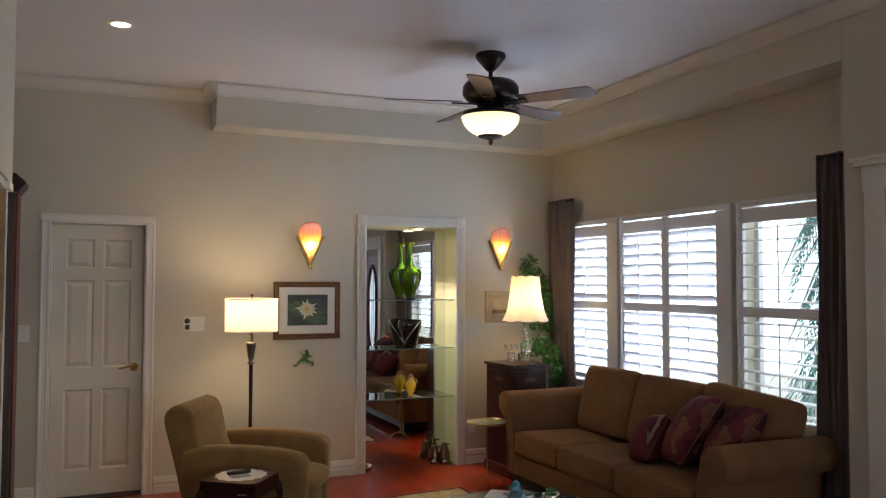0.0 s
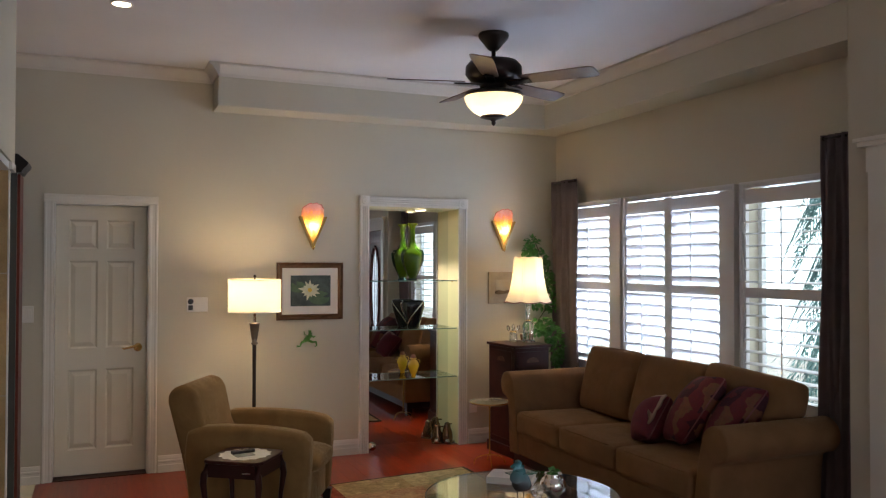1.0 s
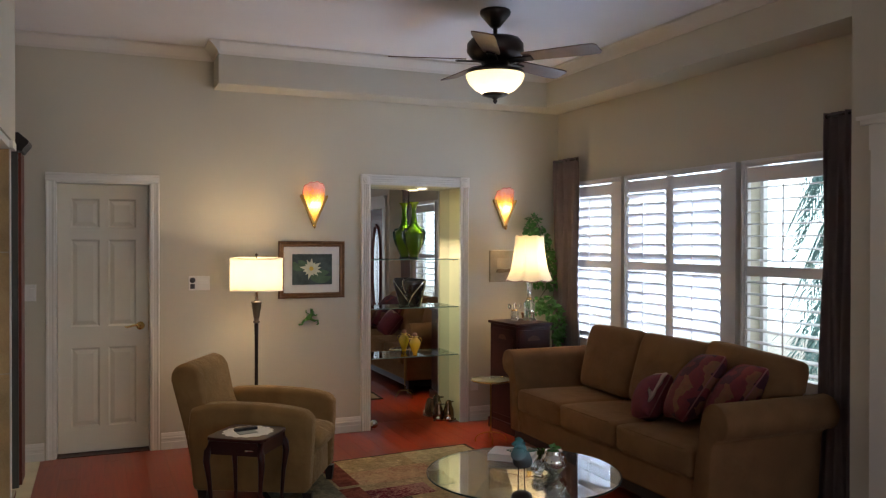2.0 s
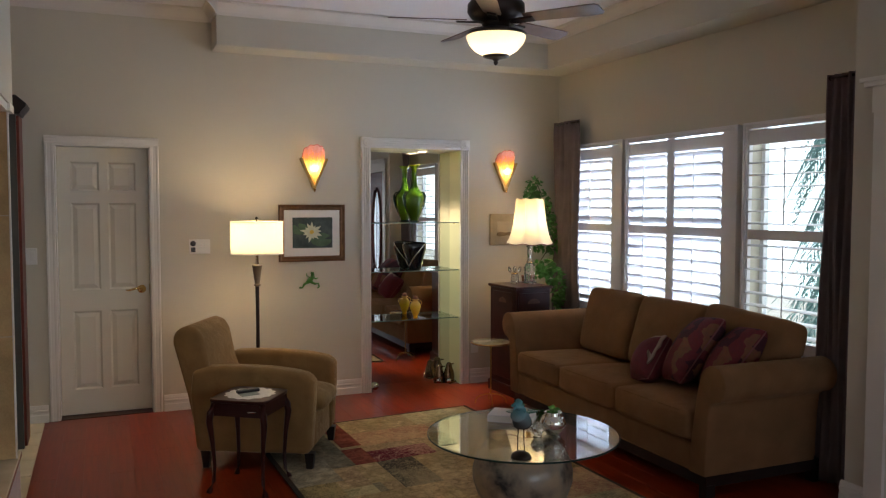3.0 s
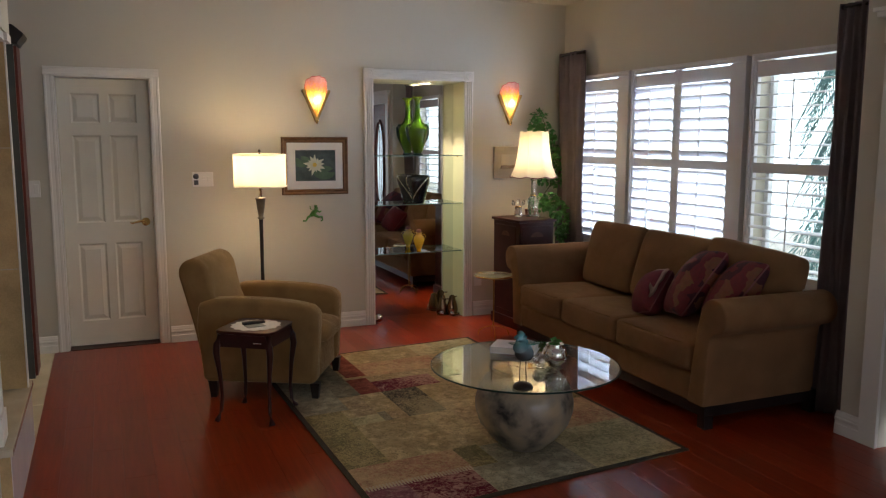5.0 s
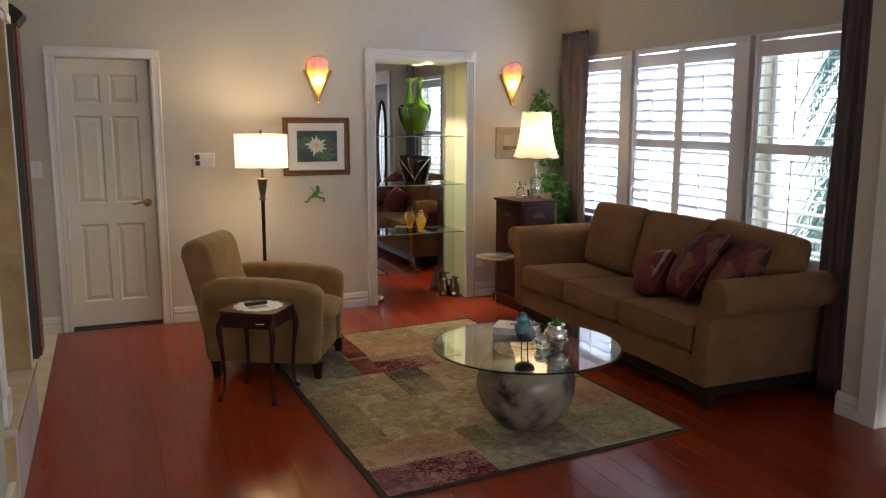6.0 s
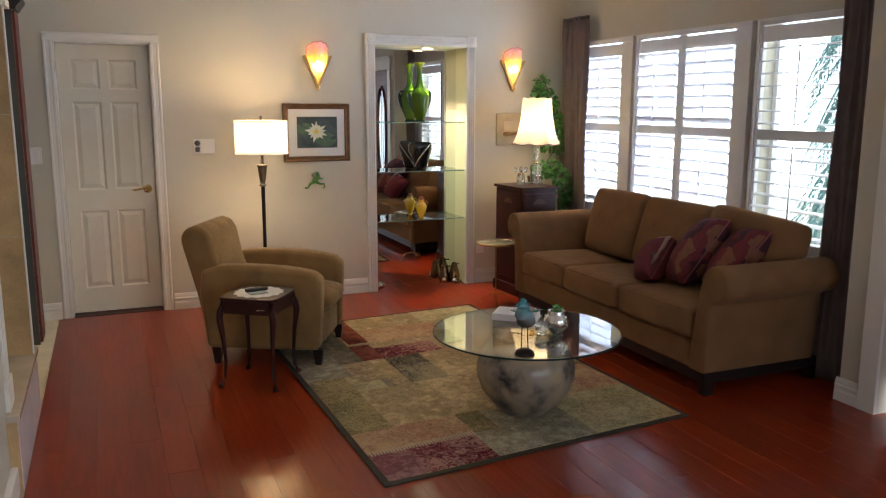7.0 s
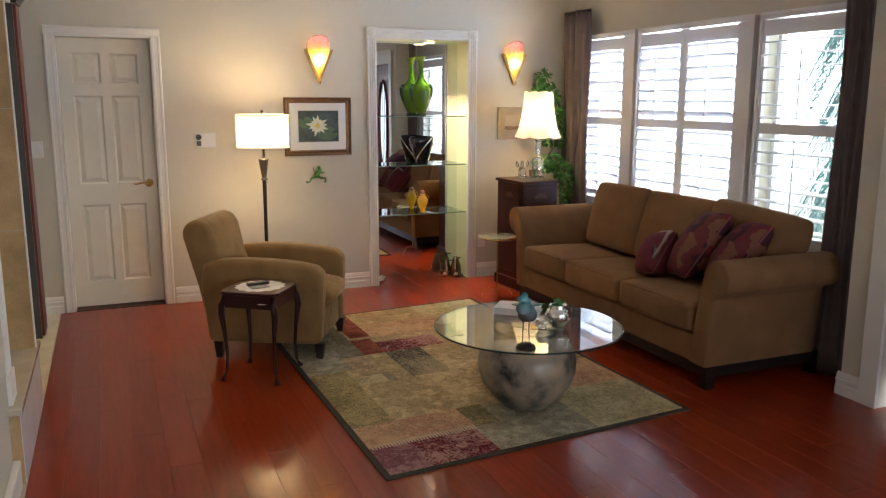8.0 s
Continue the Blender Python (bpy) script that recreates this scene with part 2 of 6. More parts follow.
def tube(points, radii, n=10):
    """Round bar along points, with a radius at each."""
    bm = bmesh.new()
    pts = [Vector(p) for p in points]
    if not hasattr(radii, "__len__"):
        radii = [radii] * len(pts)
    rows = []
    for i, p in enumerate(pts):
        d = (pts[min(i + 1, len(pts) - 1)] - pts[max(i - 1, 0)]).normalized()
        a = d.orthogonal().normalized() if abs(d.z) < 0.95 else Vector((1, 0, 0)).cross(d).normalized()
        b = d.cross(a)
        rows.append([bm.verts.new(p + radii[i] * (math.cos(2 * math.pi * k / n) * a + math.sin(2 * math.pi * k / n) * b)) for k in range(n)])
    for a, b in zip(rows, rows[1:]):
        for k in range(n):
            bm.faces.new((a[k], a[(k + 1) % n], b[(k + 1) % n], b[k]))
    bm.faces.new(rows[0][::-1])
    bm.faces.new(rows[-1])
    bmesh.ops.recalc_face_normals(bm, faces=bm.faces)
    return bm


def extrude_poly(poly, depth, axis="y"):
    """A flat outline [(a, b)...] given thickness: axis y: outline in x,z; x: in y,z; z: in x,y."""
    bm = bmesh.new()
    to3 = {"y": lambda a, b, d: (a, d, b), "x": lambda a, b, d: (d, a, b), "z": lambda a, b, d: (a, b, d)}[axis]
    lo = [bm.verts.new(to3(a, b, 0)) for a, b in poly]
    hi = [bm.verts.new(to3(a, b, depth)) for a, b in poly]
    bm.faces.new(lo)
    bm.faces.new(hi[::-1])
    for i in range(len(poly)):
        j = (i + 1) % len(poly)
        bm.faces.new((lo[i], hi[i], hi[j], lo[j]))
    bmesh.ops.recalc_face_normals(bm, faces=bm.faces)
    return bm


def cushion(w, d, h, crown=0.3, nx=14, ny=14, pinch=0.0, edge=5):
    """A stuffed pad, w x d x h, base centre at the origin: soft rim, swollen middle."""
    bm = bmesh.new()
    tops, bots = [], []
    for i in range(nx + 1):
        rt, rb = [], []
        for j in range(ny + 1):
            u, v = math.sin(math.pi / 2 * (2 * i / nx - 1)), math.sin(math.pi / 2 * (2 * j / ny - 1))
            e = (1 - min(1, abs(u)) ** edge) * (1 - min(1, abs(v)) ** edge)
            s = max(e, 0) ** 0.35
            k = 1 - pinch * (1 - (u * v) ** 2) * max(abs(u), abs(v)) ** 4
            k *= 1 - 0.07 * (u * v) ** 4
            x, y = u * w / 2 * k, v * d / 2 * k
            swell = crown * (1 - u * u) * (1 - v * v)
            half = h / 2 * (s * (1 - crown) + swell)
            rt.append(bm.verts.new((x, y, h / 2 + half)))
            rb.append(rt[-1] if i in (0, nx) or j in (0, ny) else bm.verts.new((x, y, h / 2 - half)))
        tops.append(rt)
        bots.append(rb)
    for i in range(nx):
        for j in range(ny):
            bm.faces.new((tops[i][j], tops[i + 1][j], tops[i + 1][j + 1], tops[i][j + 1]))
            q = []
            for w_ in (bots[i][j], bots[i][j + 1], bots[i + 1][j + 1], bots[i + 1][j]):
                if w_ not in q:
                    q.append(w_)
            if len(q) > 2 and set(q) != {tops[i][j], tops[i + 1][j], tops[i + 1][j + 1], tops[i][j + 1]}:
                bm.faces.new(q)
    bmesh.ops.recalc_face_normals(bm, faces=bm.faces)
    return bm


# ---- structure ----
def structure(name, bm, mat, label, category):
    return tagged(part(name, bm, mat), label, category, kind="structure")


DOOR_X0, DOOR_X1, DOOR_Z = -0.315, 0.355, 2.055
NI_X0, NI_X1, NI_Z = 2.112, 2.955, 2.095
structure("wall_north", boxes((XL, DOOR_X0, YB, YB + 0.15, 0, ZC), (DOOR_X0, DOOR_X1, YB, YB + 0.15, DOOR_Z, ZC), (DOOR_X1, NI_X0, YB, YB + 0.15, 0, ZC),
                              (NI_X0, NI_X1, YB, YB + 0.15, NI_Z, ZC), (NI_X1, XR + 0.15, YB, YB + 0.15, 0, ZC)), M_WALL, "greige painted plaster wall with door and lit niche", "wall")
WIN = [(5.52, 6.22), (4.235, 5.435), (3.33, 4.14)]   # openings along the window wall
WZ0, WZ1 = 0.70, 2.128
specs = [(XR, XR + 0.15, 3.1, YB, 0, WZ0), (XR, XR + 0.15, 3.1, YB, WZ1, ZC)]
edges = [3.1] + [e for w in sorted(WIN) for e in w] + [YB]
for a, b in zip(edges[0::2], edges[1::2]):
    specs.append((XR, XR + 0.15, a, b, WZ0, WZ1))
structure("wall_east", boxes(*specs), M_WALL, "greige wall with three shuttered windows", "wall")
FD_Y0, FD_Y1, FD_Z = 1.93, 2.86, 2.08               # front door opening in the thick wall
for k, (ya, yb, za, zb) in enumerate(((FD_Y1, 3.1, 0, ZC), (FD_Y0, FD_Y1, FD_Z, ZC), (EW[1], FD_Y0, 0, ZC), (YBACK, EW[0], 0, ZC), (EW[0], EW[1], 0, EW[2]), (EW[0], EW[1], EW[3], ZC))):
    structure("wall_east_entry_%d" % (k + 1), boxes((XS, XR + 0.15, ya, yb, za, zb)), M_WALL, "greige painted wall beside the front door", "wall")
structure("wall_west", boxes((XL - 0.15, XL, YBACK, YB + 0.15, 0, ZC)), M_WALL, "greige painted plaster wall", "wall")
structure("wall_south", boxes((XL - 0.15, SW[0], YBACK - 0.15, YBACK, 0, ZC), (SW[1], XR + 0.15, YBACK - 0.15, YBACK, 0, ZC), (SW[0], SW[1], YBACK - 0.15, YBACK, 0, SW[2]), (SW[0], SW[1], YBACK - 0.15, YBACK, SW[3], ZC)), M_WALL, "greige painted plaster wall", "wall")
structure("ceiling", boxes((XL - 0.15, XR + 0.15, YBACK - 0.15, YB + 0.15, ZC, ZC + 0.15)), M_CEIL, "flat off-white painted ceiling", "ceiling")
SOF_X0 = 0.82
bm = boxes((SOF_X0, XS, YS, YB - 0.002, ZS, ZC - 0.002), (XS, XR - 0.002, 3.102, YB - 0.002, ZS, ZC - 0.002))
structure("ceiling_soffit", bm, M_WALL, "lowered plaster border along window and back walls", "soffit")


def crown_profile(s):
    return [(0, 0), (0.012 * s, 0), (0.02 * s, 0.02 * s), (0.06 * s, 0.07 * s), (0.075 * s, 0.078 * s), (0.075 * s, 0.095 * s), (0, 0.095 * s)]


def molding(name, a, b, out, z, s, mat=None):
    """Crown strip from a to b (x, y), standing out towards out."""
    prof = crown_profile(s)
    bm = bmesh.new()
    ends = []
    for p in (a, b):
        ends.append([bm.verts.new((p[0] + out[0] * o, p[1] + out[1] * o, z + h)) for o, h in prof])
    for i in range(len(prof)):
        j = (i + 1) % len(prof)
        bm.faces.new((ends[0][i], ends[0][j], ends[1][j], ends[1][i]))
    bm.faces.new(ends[0])
    bm.faces.new(ends[1][::-1])
    bmesh.ops.recalc_face_normals(bm, faces=bm.faces)
    return structure(name, bm, mat or M_CROWN, "white painted crown molding under the ceiling", "molding")


molding("crown_molding", (XL, YB - 0.001), (SOF_X0, YB - 0.001), (0, -1), ZC - 0.097, 1.0)
molding("crown_molding", (SOF_X0, YS - 0.001), (XS, YS - 0.001), (0, -1), ZC - 0.097, 1.0)
molding("crown_molding", (XS - 0.001, YS), (XS - 0.001, YBACK), (-1, 0), ZC - 0.097, 1.0)
molding("crown_molding", (SOF_X0 - 0.001, YB), (SOF_X0 - 0.001, YS - 0.07), (-1, 0), ZC - 0.097, 1.0)


def baseboard(a, b, out):
    prof = [(0, 0), (0.018, 0), (0.018, 0.055), (0.014, 0.06), (0.014, 0.075), (0.018, 0.08), (0.018, 0.09), (0.013, 0.096), (0.013, 0.105), (0.006, 0.125), (0, 0.128)]
    bm = bmesh.new()
    ends = [[bm.verts.new((p[0] + out[0] * o, p[1] + out[1] * o, h)) for o, h in prof] for p in (a, b)]
    for i in range(len(prof)):
        j = (i + 1) % len(prof)
        bm.faces.new((ends[0][i], ends[0][j], ends[1][j], ends[1][i]))
    bm.faces.new(ends[0])
    bm.faces.new(ends[1][::-1])
    bmesh.ops.recalc_face_normals(bm, faces=bm.faces)
    return structure("baseboard", bm, M_TRIM, "white painted baseboard with stepped profile", "baseboard")


baseboard((XL, YB - 0.001), (-0.385, YB - 0.001), (0, -1))
baseboard((0.425, YB - 0.001), (2.025, YB - 0.001), (0, -1))
baseboard((3.045, YB - 0.001), (XR, YB - 0.001), (0, -1))
baseboard((XR - 0.001, YB), (XR - 0.001, 3.1), (-1, 0))
baseboard((XS, 3.101), (XR, 3.101), (0, 1))
baseboard((XS - 0.001, 3.118), (XS - 0.001, 2.965), (-1, 0))
baseboard((XS - 0.001, 1.82), (XS - 0.001, YBACK), (-1, 0))
baseboard((XL, YBACK + 0.001), (XS, YBACK + 0.001), (0, 1))

# ---- floor ----
FL_X0 = -0.41
floor = structure("floor", boxes((FL_X0, XR, YBACK, YB, -0.1, -0.004), (NI_X0, NI_X1, YB, YB + 0.24, -0.1, -0.004)), M_SUBFLOOR, "glossy cherry-red laminate plank floor", "floor")
tile_floor = structure("tile_floor", boxes((XL, FL_X0, YBACK, YB, -0.1, -0.006)), M_TILE, "cream stone tile floor strip beside fireplace", "floor")

# ---- interior door ----
def casing(x0, x1, z1, w, deep, flutes, name, parent_label):
    """White surround of an opening in the back wall: two legs and a head, outer corners x0, x1, z1."""
    bm = bmesh.new()
    prof = [(0, 0.0), (0, 0.6), (0.06, 1.0)]
    if flutes:
        for i in range(flutes):
            c = 0.18 + 0.64 * (i + 0.5) / flutes
            h = 0.2 / flutes
            prof += [(c - h, 1.0), (c - h * 0.6, 0.62), (c + h * 0.6, 0.62), (c + h, 1.0)]
    else:
        prof += [(0.25, 1.0), (0.33, 0.75), (0.7, 0.65), (0.8, 0.8), (0.92, 0.8)]
    prof += [(0.97, 0.9), (1, 0.5), (1, 0)]

    def leg(ax, side, zt):
        lo = [bm.verts.new((ax + side * w * a, YB - deep * b, 0)) for a, b in prof]
        hi = [bm.verts.new((ax + side * w * a, YB - deep * b, zt)) for a, b in prof]
        for i in range(len(prof) - 1):
            bm.faces.new((lo[i], lo[i + 1], hi[i + 1], hi[i]))
    leg(x0, 1, z1 - w)
    leg(x1, -1, z1 - w)
    lo = [bm.verts.new((x0 + (w if flutes else 0), YB - deep * b, z1 - w * a)) for a, b in prof]
    hi = [bm.verts.new((x1 - (w if flutes else 0), YB - deep * b, z1 - w * a)) for a, b in prof]
    for i in range(len(prof) - 1):
        bm.faces.new((lo[i], lo[i + 1], hi[i + 1], hi[i]))
    bmesh.ops.recalc_face_normals(bm, faces=bm.faces)
    ob = tagged(part(name, bm, M_TRIM), parent_label, "trim", kind="structure")
    return ob


casing(-0.375, 0.415, 2.115, 0.062, 0.014, 0, "door_trim", "white painted door casing")
structure("door_jamb", boxes((DOOR_X0 - 0.002, DOOR_X0 + 0.012, YB, YB + 0.15, 0, DOOR_Z), (DOOR_X1 - 0.012, DOOR_X1 + 0.002, YB, YB + 0.15, 0, DOOR_Z),
                             (DOOR_X0, DOOR_X1, YB, YB + 0.15, DOOR_Z - 0.012, DOOR_Z + 0.002)), M_TRIM, "white painted door jamb", "trim")


def panel_door():
    x0, x1, z0, z1 = DOOR_X0 + 0.015, DOOR_X1 - 0.015, 0.012, DOOR_Z - 0.015
    yf = YB + 0.10
    door = empty("door_1", pose(0, 0, 0), "closed white six-panel interior door with brass lever", "door", kind="structure")
    cols = [(x0 + 0.09, x0 + 0.09 + 0.2), (x1 - 0.09 - 0.2, x1 - 0.09)]
    rowz = [(0.20, 0.80), (0.96, 1.62), (1.71, 1.93)]
    # slab with sunk fields: stiles and rails around the fields
    s = [(x0, cols[0][0], yf, yf + 0.035, z0, z1), (cols[0][1], cols[1][0], yf, yf + 0.035, z0, z1), (cols[1][1], x1, yf, yf + 0.035, z0, z1)]
    zz = [z0] + [e for r in rowz for e in r] + [z1]
    for a, b in cols:
        for k in range(0, len(zz), 2):
            s.append((a, b, yf, yf + 0.035, zz[k], zz[k + 1]))
    s.append((x0 + 0.01, x1 - 0.01, yf + 0.02, yf + 0.03, z0 + 0.01, z1 - 0.01))
    part("slab", boxes(*s), M_DOOR, door)
    for a, b in cols:
        for c, d in rowz:
            bm = bmesh.new()
            rings = [(0.0, 0.0), (0.012, 0.014), (0.018, 0.014), (0.045, 0.004), (0.05, 0.004)]
            rows = []
            for o, h in rings:
                rows.append([bm.verts.new(p) for p in ((a + o, yf + h, c + o), (b - o, yf + h, c + o), (b - o, yf + h, d - o), (a + o, yf + h, d - o))])
            for r0, r1 in zip(rows, rows[1:]):
                for k in range(4):
                    bm.faces.new((r0[k], r0[(k + 1) % 4], r1[(k + 1) % 4], r1[k]))
            bm.faces.new(rows[-1])
            bmesh.ops.recalc_face_normals(bm, faces=bm.faces)
            part("panel", bm, M_DOOR, door)
    hd = part("door_handle", lathe([(0, 0), (0.03, 0), (0.032, 0.006), (0.026, 0.012), (0.012, 0.016), (0.011, 0.045), (0, 0.045)], 20), M_BRASS, door, "polished brass lever handle", True,
              Matrix.Translation((x1 - 0.06, yf, 0.955)) @ pose(0, 0, 0, 90))
    part("lever", tube([(0, 0.012, 0.042), (-0.02, 0.012, 0.046), (-0.06, 0.004, 0.046), (-0.10, -0.006, 0.044), (-0.115, 0.0, 0.04)], [0.009, 0.010, 0.008, 0.007, 0.004]), M_BRASS, hd, "", True)
    part("keyhole_plate", soft_box(x1 - 0.003, x1 + 0.001, yf - 0.002, yf + 0.02, 0.92, 0.99, 0.0008), M_BRASS, door)


panel_door()
structure("threshold", boxes((DOOR_X0 + 0.012, DOOR_X1 - 0.012, YB, YB + 0.15, -0.1, 0.004)), M_MAHOG, "dark wooden door threshold", "threshold")
structure("door_backing", boxes((DOOR_X0, DOOR_X1, YB + 0.15, YB + 0.17, 0, DOOR_Z)), M_DOOR, "plain white panel closing the doorway", "wall")

# ---- lit display niche ----
NB = YB + 0.24
structure("niche_lining", boxes((NI_X0 - 0.02, NI_X0 + 0.004, YB + 0.002, NB, 0, NI_Z - 0.004), (NI_X1 - 0.004, NI_X1 + 0.02, YB + 0.002, NB, 0, NI_Z - 0.004), (NI_X0 - 0.02, NI_X1 + 0.02, YB + 0.002, NB + 0.02, NI_Z - 0.004, NI_Z + 0.02)),
          M_NICHE, "warm cream painted niche lining", "niche")
structure("mirror_panel", boxes((NI_X0 - 0.02, NI_X1 + 0.02, NB, NB + 0.006, 0, NI_Z - 0.004)), M_MIRROR, "clear mirror covering the back of the niche", "mirror")
structure("niche_backing", boxes((NI_X0 - 0.02, NI_X1 + 0.02, NB + 0.006, NB + 0.05, -0.1, NI_Z + 0.02)), M_WALL, "plain board behind the mirror", "wall")
casing(2.027, 3.03, 2.179, 0.085, 0.026, 3, "niche_trim", "white fluted surround of the display niche")
for cx in (2.027, 2.945):
    blk = tagged(part("corner_block", soft_box(cx - 0.002, cx + 0.087, YB - 0.032, YB, 2.092, 2.181, 0.004), M_TRIM), "white carved corner block on the niche surround", "trim", kind="structure")
    part("rosette", lathe([(0, 0.012), (0.01, 0.012), (0.014, 0.006), (0.022, 0.010), (0.028, 0.008), (0.032, 0)], 20), M_TRIM, blk, "", True, pose(cx + 0.0425, YB - 0.032, 2.136, 90))
for z in (1.448, 1.024, 0.596):
    sh = empty("glass_shelf", pose(0, 0, z), "clear glass shelf with green edge in the niche", "shelf", "niche shelves")
    part("pane", boxes((NI_X0 + 0.006, NI_X1 - 0.006, YB + 0.032, NB - 0.004, 0, 0.008)), M_GLASS, sh)
    part("front_edge", boxes((NI_X0 + 0.006, NI_X1 - 0.006, YB + 0.029, YB + 0.0315, 0, 0.008)), M_SHELFEDGE, sh)
    for px_ in (NI_X0 + 0.005, NI_X1 - 0.017):
        part("peg", boxes((px_, px_ + 0.012, YB + 0.12, YB + 0.132, -0.01, -0.001)), M_BRASS, sh)
for sx in (2.63,):
    pk = empty("puck_light", pose(sx, YB + 0.12, NI_Z - 0.018), "small lit recessed lamp in the niche top", "light", "niche lights")
    part("ring", lathe([(0.046, 0), (0.056, 0), (0.056, 0.013), (0.046, 0.013), (0.046, 0)], 24), M_TRIM, pk)
    part("lens", lathe([(0, 0.008), (0.045, 0.008)], 24), M_BULB, pk)


def gradient_glass(name, stops, z0, z1, trans=0.5, rough=0.1):
    m = bpy.data.materials.new(name)
    m.use_nodes = True
    n, l = m.node_tree.nodes, m.node_tree.links
    b = n["Principled BSDF"]
    tc, sep, rng, ramp = n.new("ShaderNodeTexCoord"), n.new("ShaderNodeSeparateXYZ"), n.new("ShaderNodeMapRange"), n.new("ShaderNodeValToRGB")
    ns = n.new("ShaderNodeTexNoise")
    ns.inputs["Scale"].default_value = 25
    add = n.new("ShaderNodeMath")
    add.operation = "MULTIPLY_ADD"
    add.inputs[1].default_value = 0.10 * (z1 - z0)
    l.new(tc.outputs["Object"], sep.inputs[0])
    l.new(tc.outputs["Object"], ns.inputs["Vector"])
    l.new(ns.outputs["Fac"], add.inputs[0])
    l.new(sep.outputs["Z"], add.inputs[2])
    rng.inputs["From Min"].default_value, rng.inputs["From Max"].default_value = z0, z1 + 0.06 * (z1 - z0)
    l.new(add.outputs[0], rng.inputs["Value"])
    l.new(rng.outputs["Result"], ramp.inputs["Fac"])
    e = ramp.color_ramp.elements
    e[0].position, e[1].position = stops[0][0], stops[-1][0]
    for p, c in stops[1:-1]:
        e.new(p)
    for (p, c), el in zip(stops, e):
        el.color = (*c, 1)
    l.new(ramp.outputs["Color"], b.inputs["Base Color"])
    b.inputs["Roughness"].default_value, b.inputs["Transmission Weight"].default_value = rough, trans
    return m


M_GREENVASE = gradient_glass("green_art_glass", [(0.0, (0.07, 0.14, 0.003)), (0.45, (0.08, 0.165, 0.003)), (0.62, (0.04, 0.12, 0.004)), (0.85, (0.11, 0.24, 0.007)), (1.0, (0.42, 0.52, 0.02))], 0, 0.5, 0.30)
M_DARKGREEN = material("dark_green_glass", (0.01, 0.035, 0.03), 0.06, spread=0.2, bump=0)
M_BLACKGLASS = material("black_glaze", (0.008, 0.010, 0.014), 0.06, spread=0.3, bump=0, coat=0.6)
M_SILVER = material("polished_silver", (0.82, 0.80, 0.76), 0.12, metal=1.0, spread=0.05, bump=0)
M_AMBER = gradient_glass("amber_art_glass", [(0.0, (0.90, 0.46, 0.02)), (0.5, (0.98, 0.66, 0.05)), (1.0, (0.90, 0.5, 0.2))], 0, 0.2, 0.04)

v1 = empty("glass_vase", pose(2.555, YB + 0.115, 1.457), "tall green art-glass vase with slender neck", "vase")
part("body", lathe([(0, 0), (0.040, 0), (0.042, 0.012), (0.036, 0.022), (0.050, 0.05), (0.068, 0.10), (0.082, 0.16), (0.088, 0.205), (0.084, 0.235), (0.068, 0.265), (0.044, 0.29), (0.029, 0.32), (0.022, 0.37), (0.021, 0.43), (0.026, 0.475), (0.046, 0.502), (0.042, 0.505), (0.018, 0.475), (0.012, 0.40), (0, 0.30)], 40,
           lambda a, i: 1 + (0.12 * math.cos(6 * a) if 14 < i < 17 else 0)), M_GREENVASE, v1, "", True)
for s in (-1, 1):
    part("handle", tube([(s * 0.060, 0, 0.268), (s * 0.088, 0, 0.262), (s * 0.100, 0, 0.238), (s * 0.098, 0, 0.19), (s * 0.084, 0, 0.135), (s * 0.066, 0, 0.085)], [0.005, 0.010, 0.011, 0.010, 0.008, 0.004]), M_DARKGREEN, v1, "dark green glass handle", True)
part("foot", lathe([(0, -0.001), (0.044, -0.001), (0.046, 0.008), (0.038, 0.018), (0, 0.018)], 28), M_DARKGREEN, v1, "dark glass foot", True)

v2 = empty("black_vase", pose(2.56, YB + 0.125, 1.033), "black glazed vase with silver swirl bands", "vase")
part("body", lathe([(0, 0), (0.05, 0), (0.052, 0.01), (0.062, 0.05), (0.080, 0.12), (0.098, 0.19), (0.102, 0.225), (0.090, 0.245), (0.084, 0.24), (0.088, 0.21), (0.06, 0.08), (0, 0.03)], 36,
           lambda a, i: 1 + 0.09 * math.cos(3 * a + i * 0.35)), M_BLACKGLASS, v2, "", True)
for k in range(3):
    pts = []
    for i in range(12):
        t = i / 11
        a = 2.1 * k + 3.6 + 1.7 * t
        r = 0.062 + 0.046 * t
        pts.append((r * math.cos(a), r * math.sin(a), 0.03 + 0.20 * t))
    part("swirl_band", tube(pts, 0.0055, 6), M_SILVER, v2, "silver swirl band", True)

v3 = empty("amber_vase", pose(2.56, YB + 0.10, 0.605), "small amber glass vase with two handles", "vase")
part("body", lathe([(0, 0), (0.02, 0), (0.022, 0.008), (0.018, 0.016), (0.034, 0.05), (0.050, 0.10), (0.044, 0.13), (0.024, 0.148), (0.022, 0.155), (0.034, 0.165), (0.030, 0.168), (0, 0.15)], 28), M_AMBER, v3, "", True)
part("stopper", lathe([(0, 0.155), (0.018, 0.16), (0.024, 0.18), (0.016, 0.197), (0, 0.2)], 18), material("rose_glass", (0.5, 0.22, 0.14), 0.1, bump=0), v3, "rose-coloured glass stopper", True)
for s in (-1, 1):
    part("handle", tube([(s * 0.03, 0, 0.145), (s * 0.052, 0, 0.15), (s * 0.062, 0, 0.13), (s * 0.048, 0, 0.10)], 0.004, 6), M_AMBER, v3, "", True)

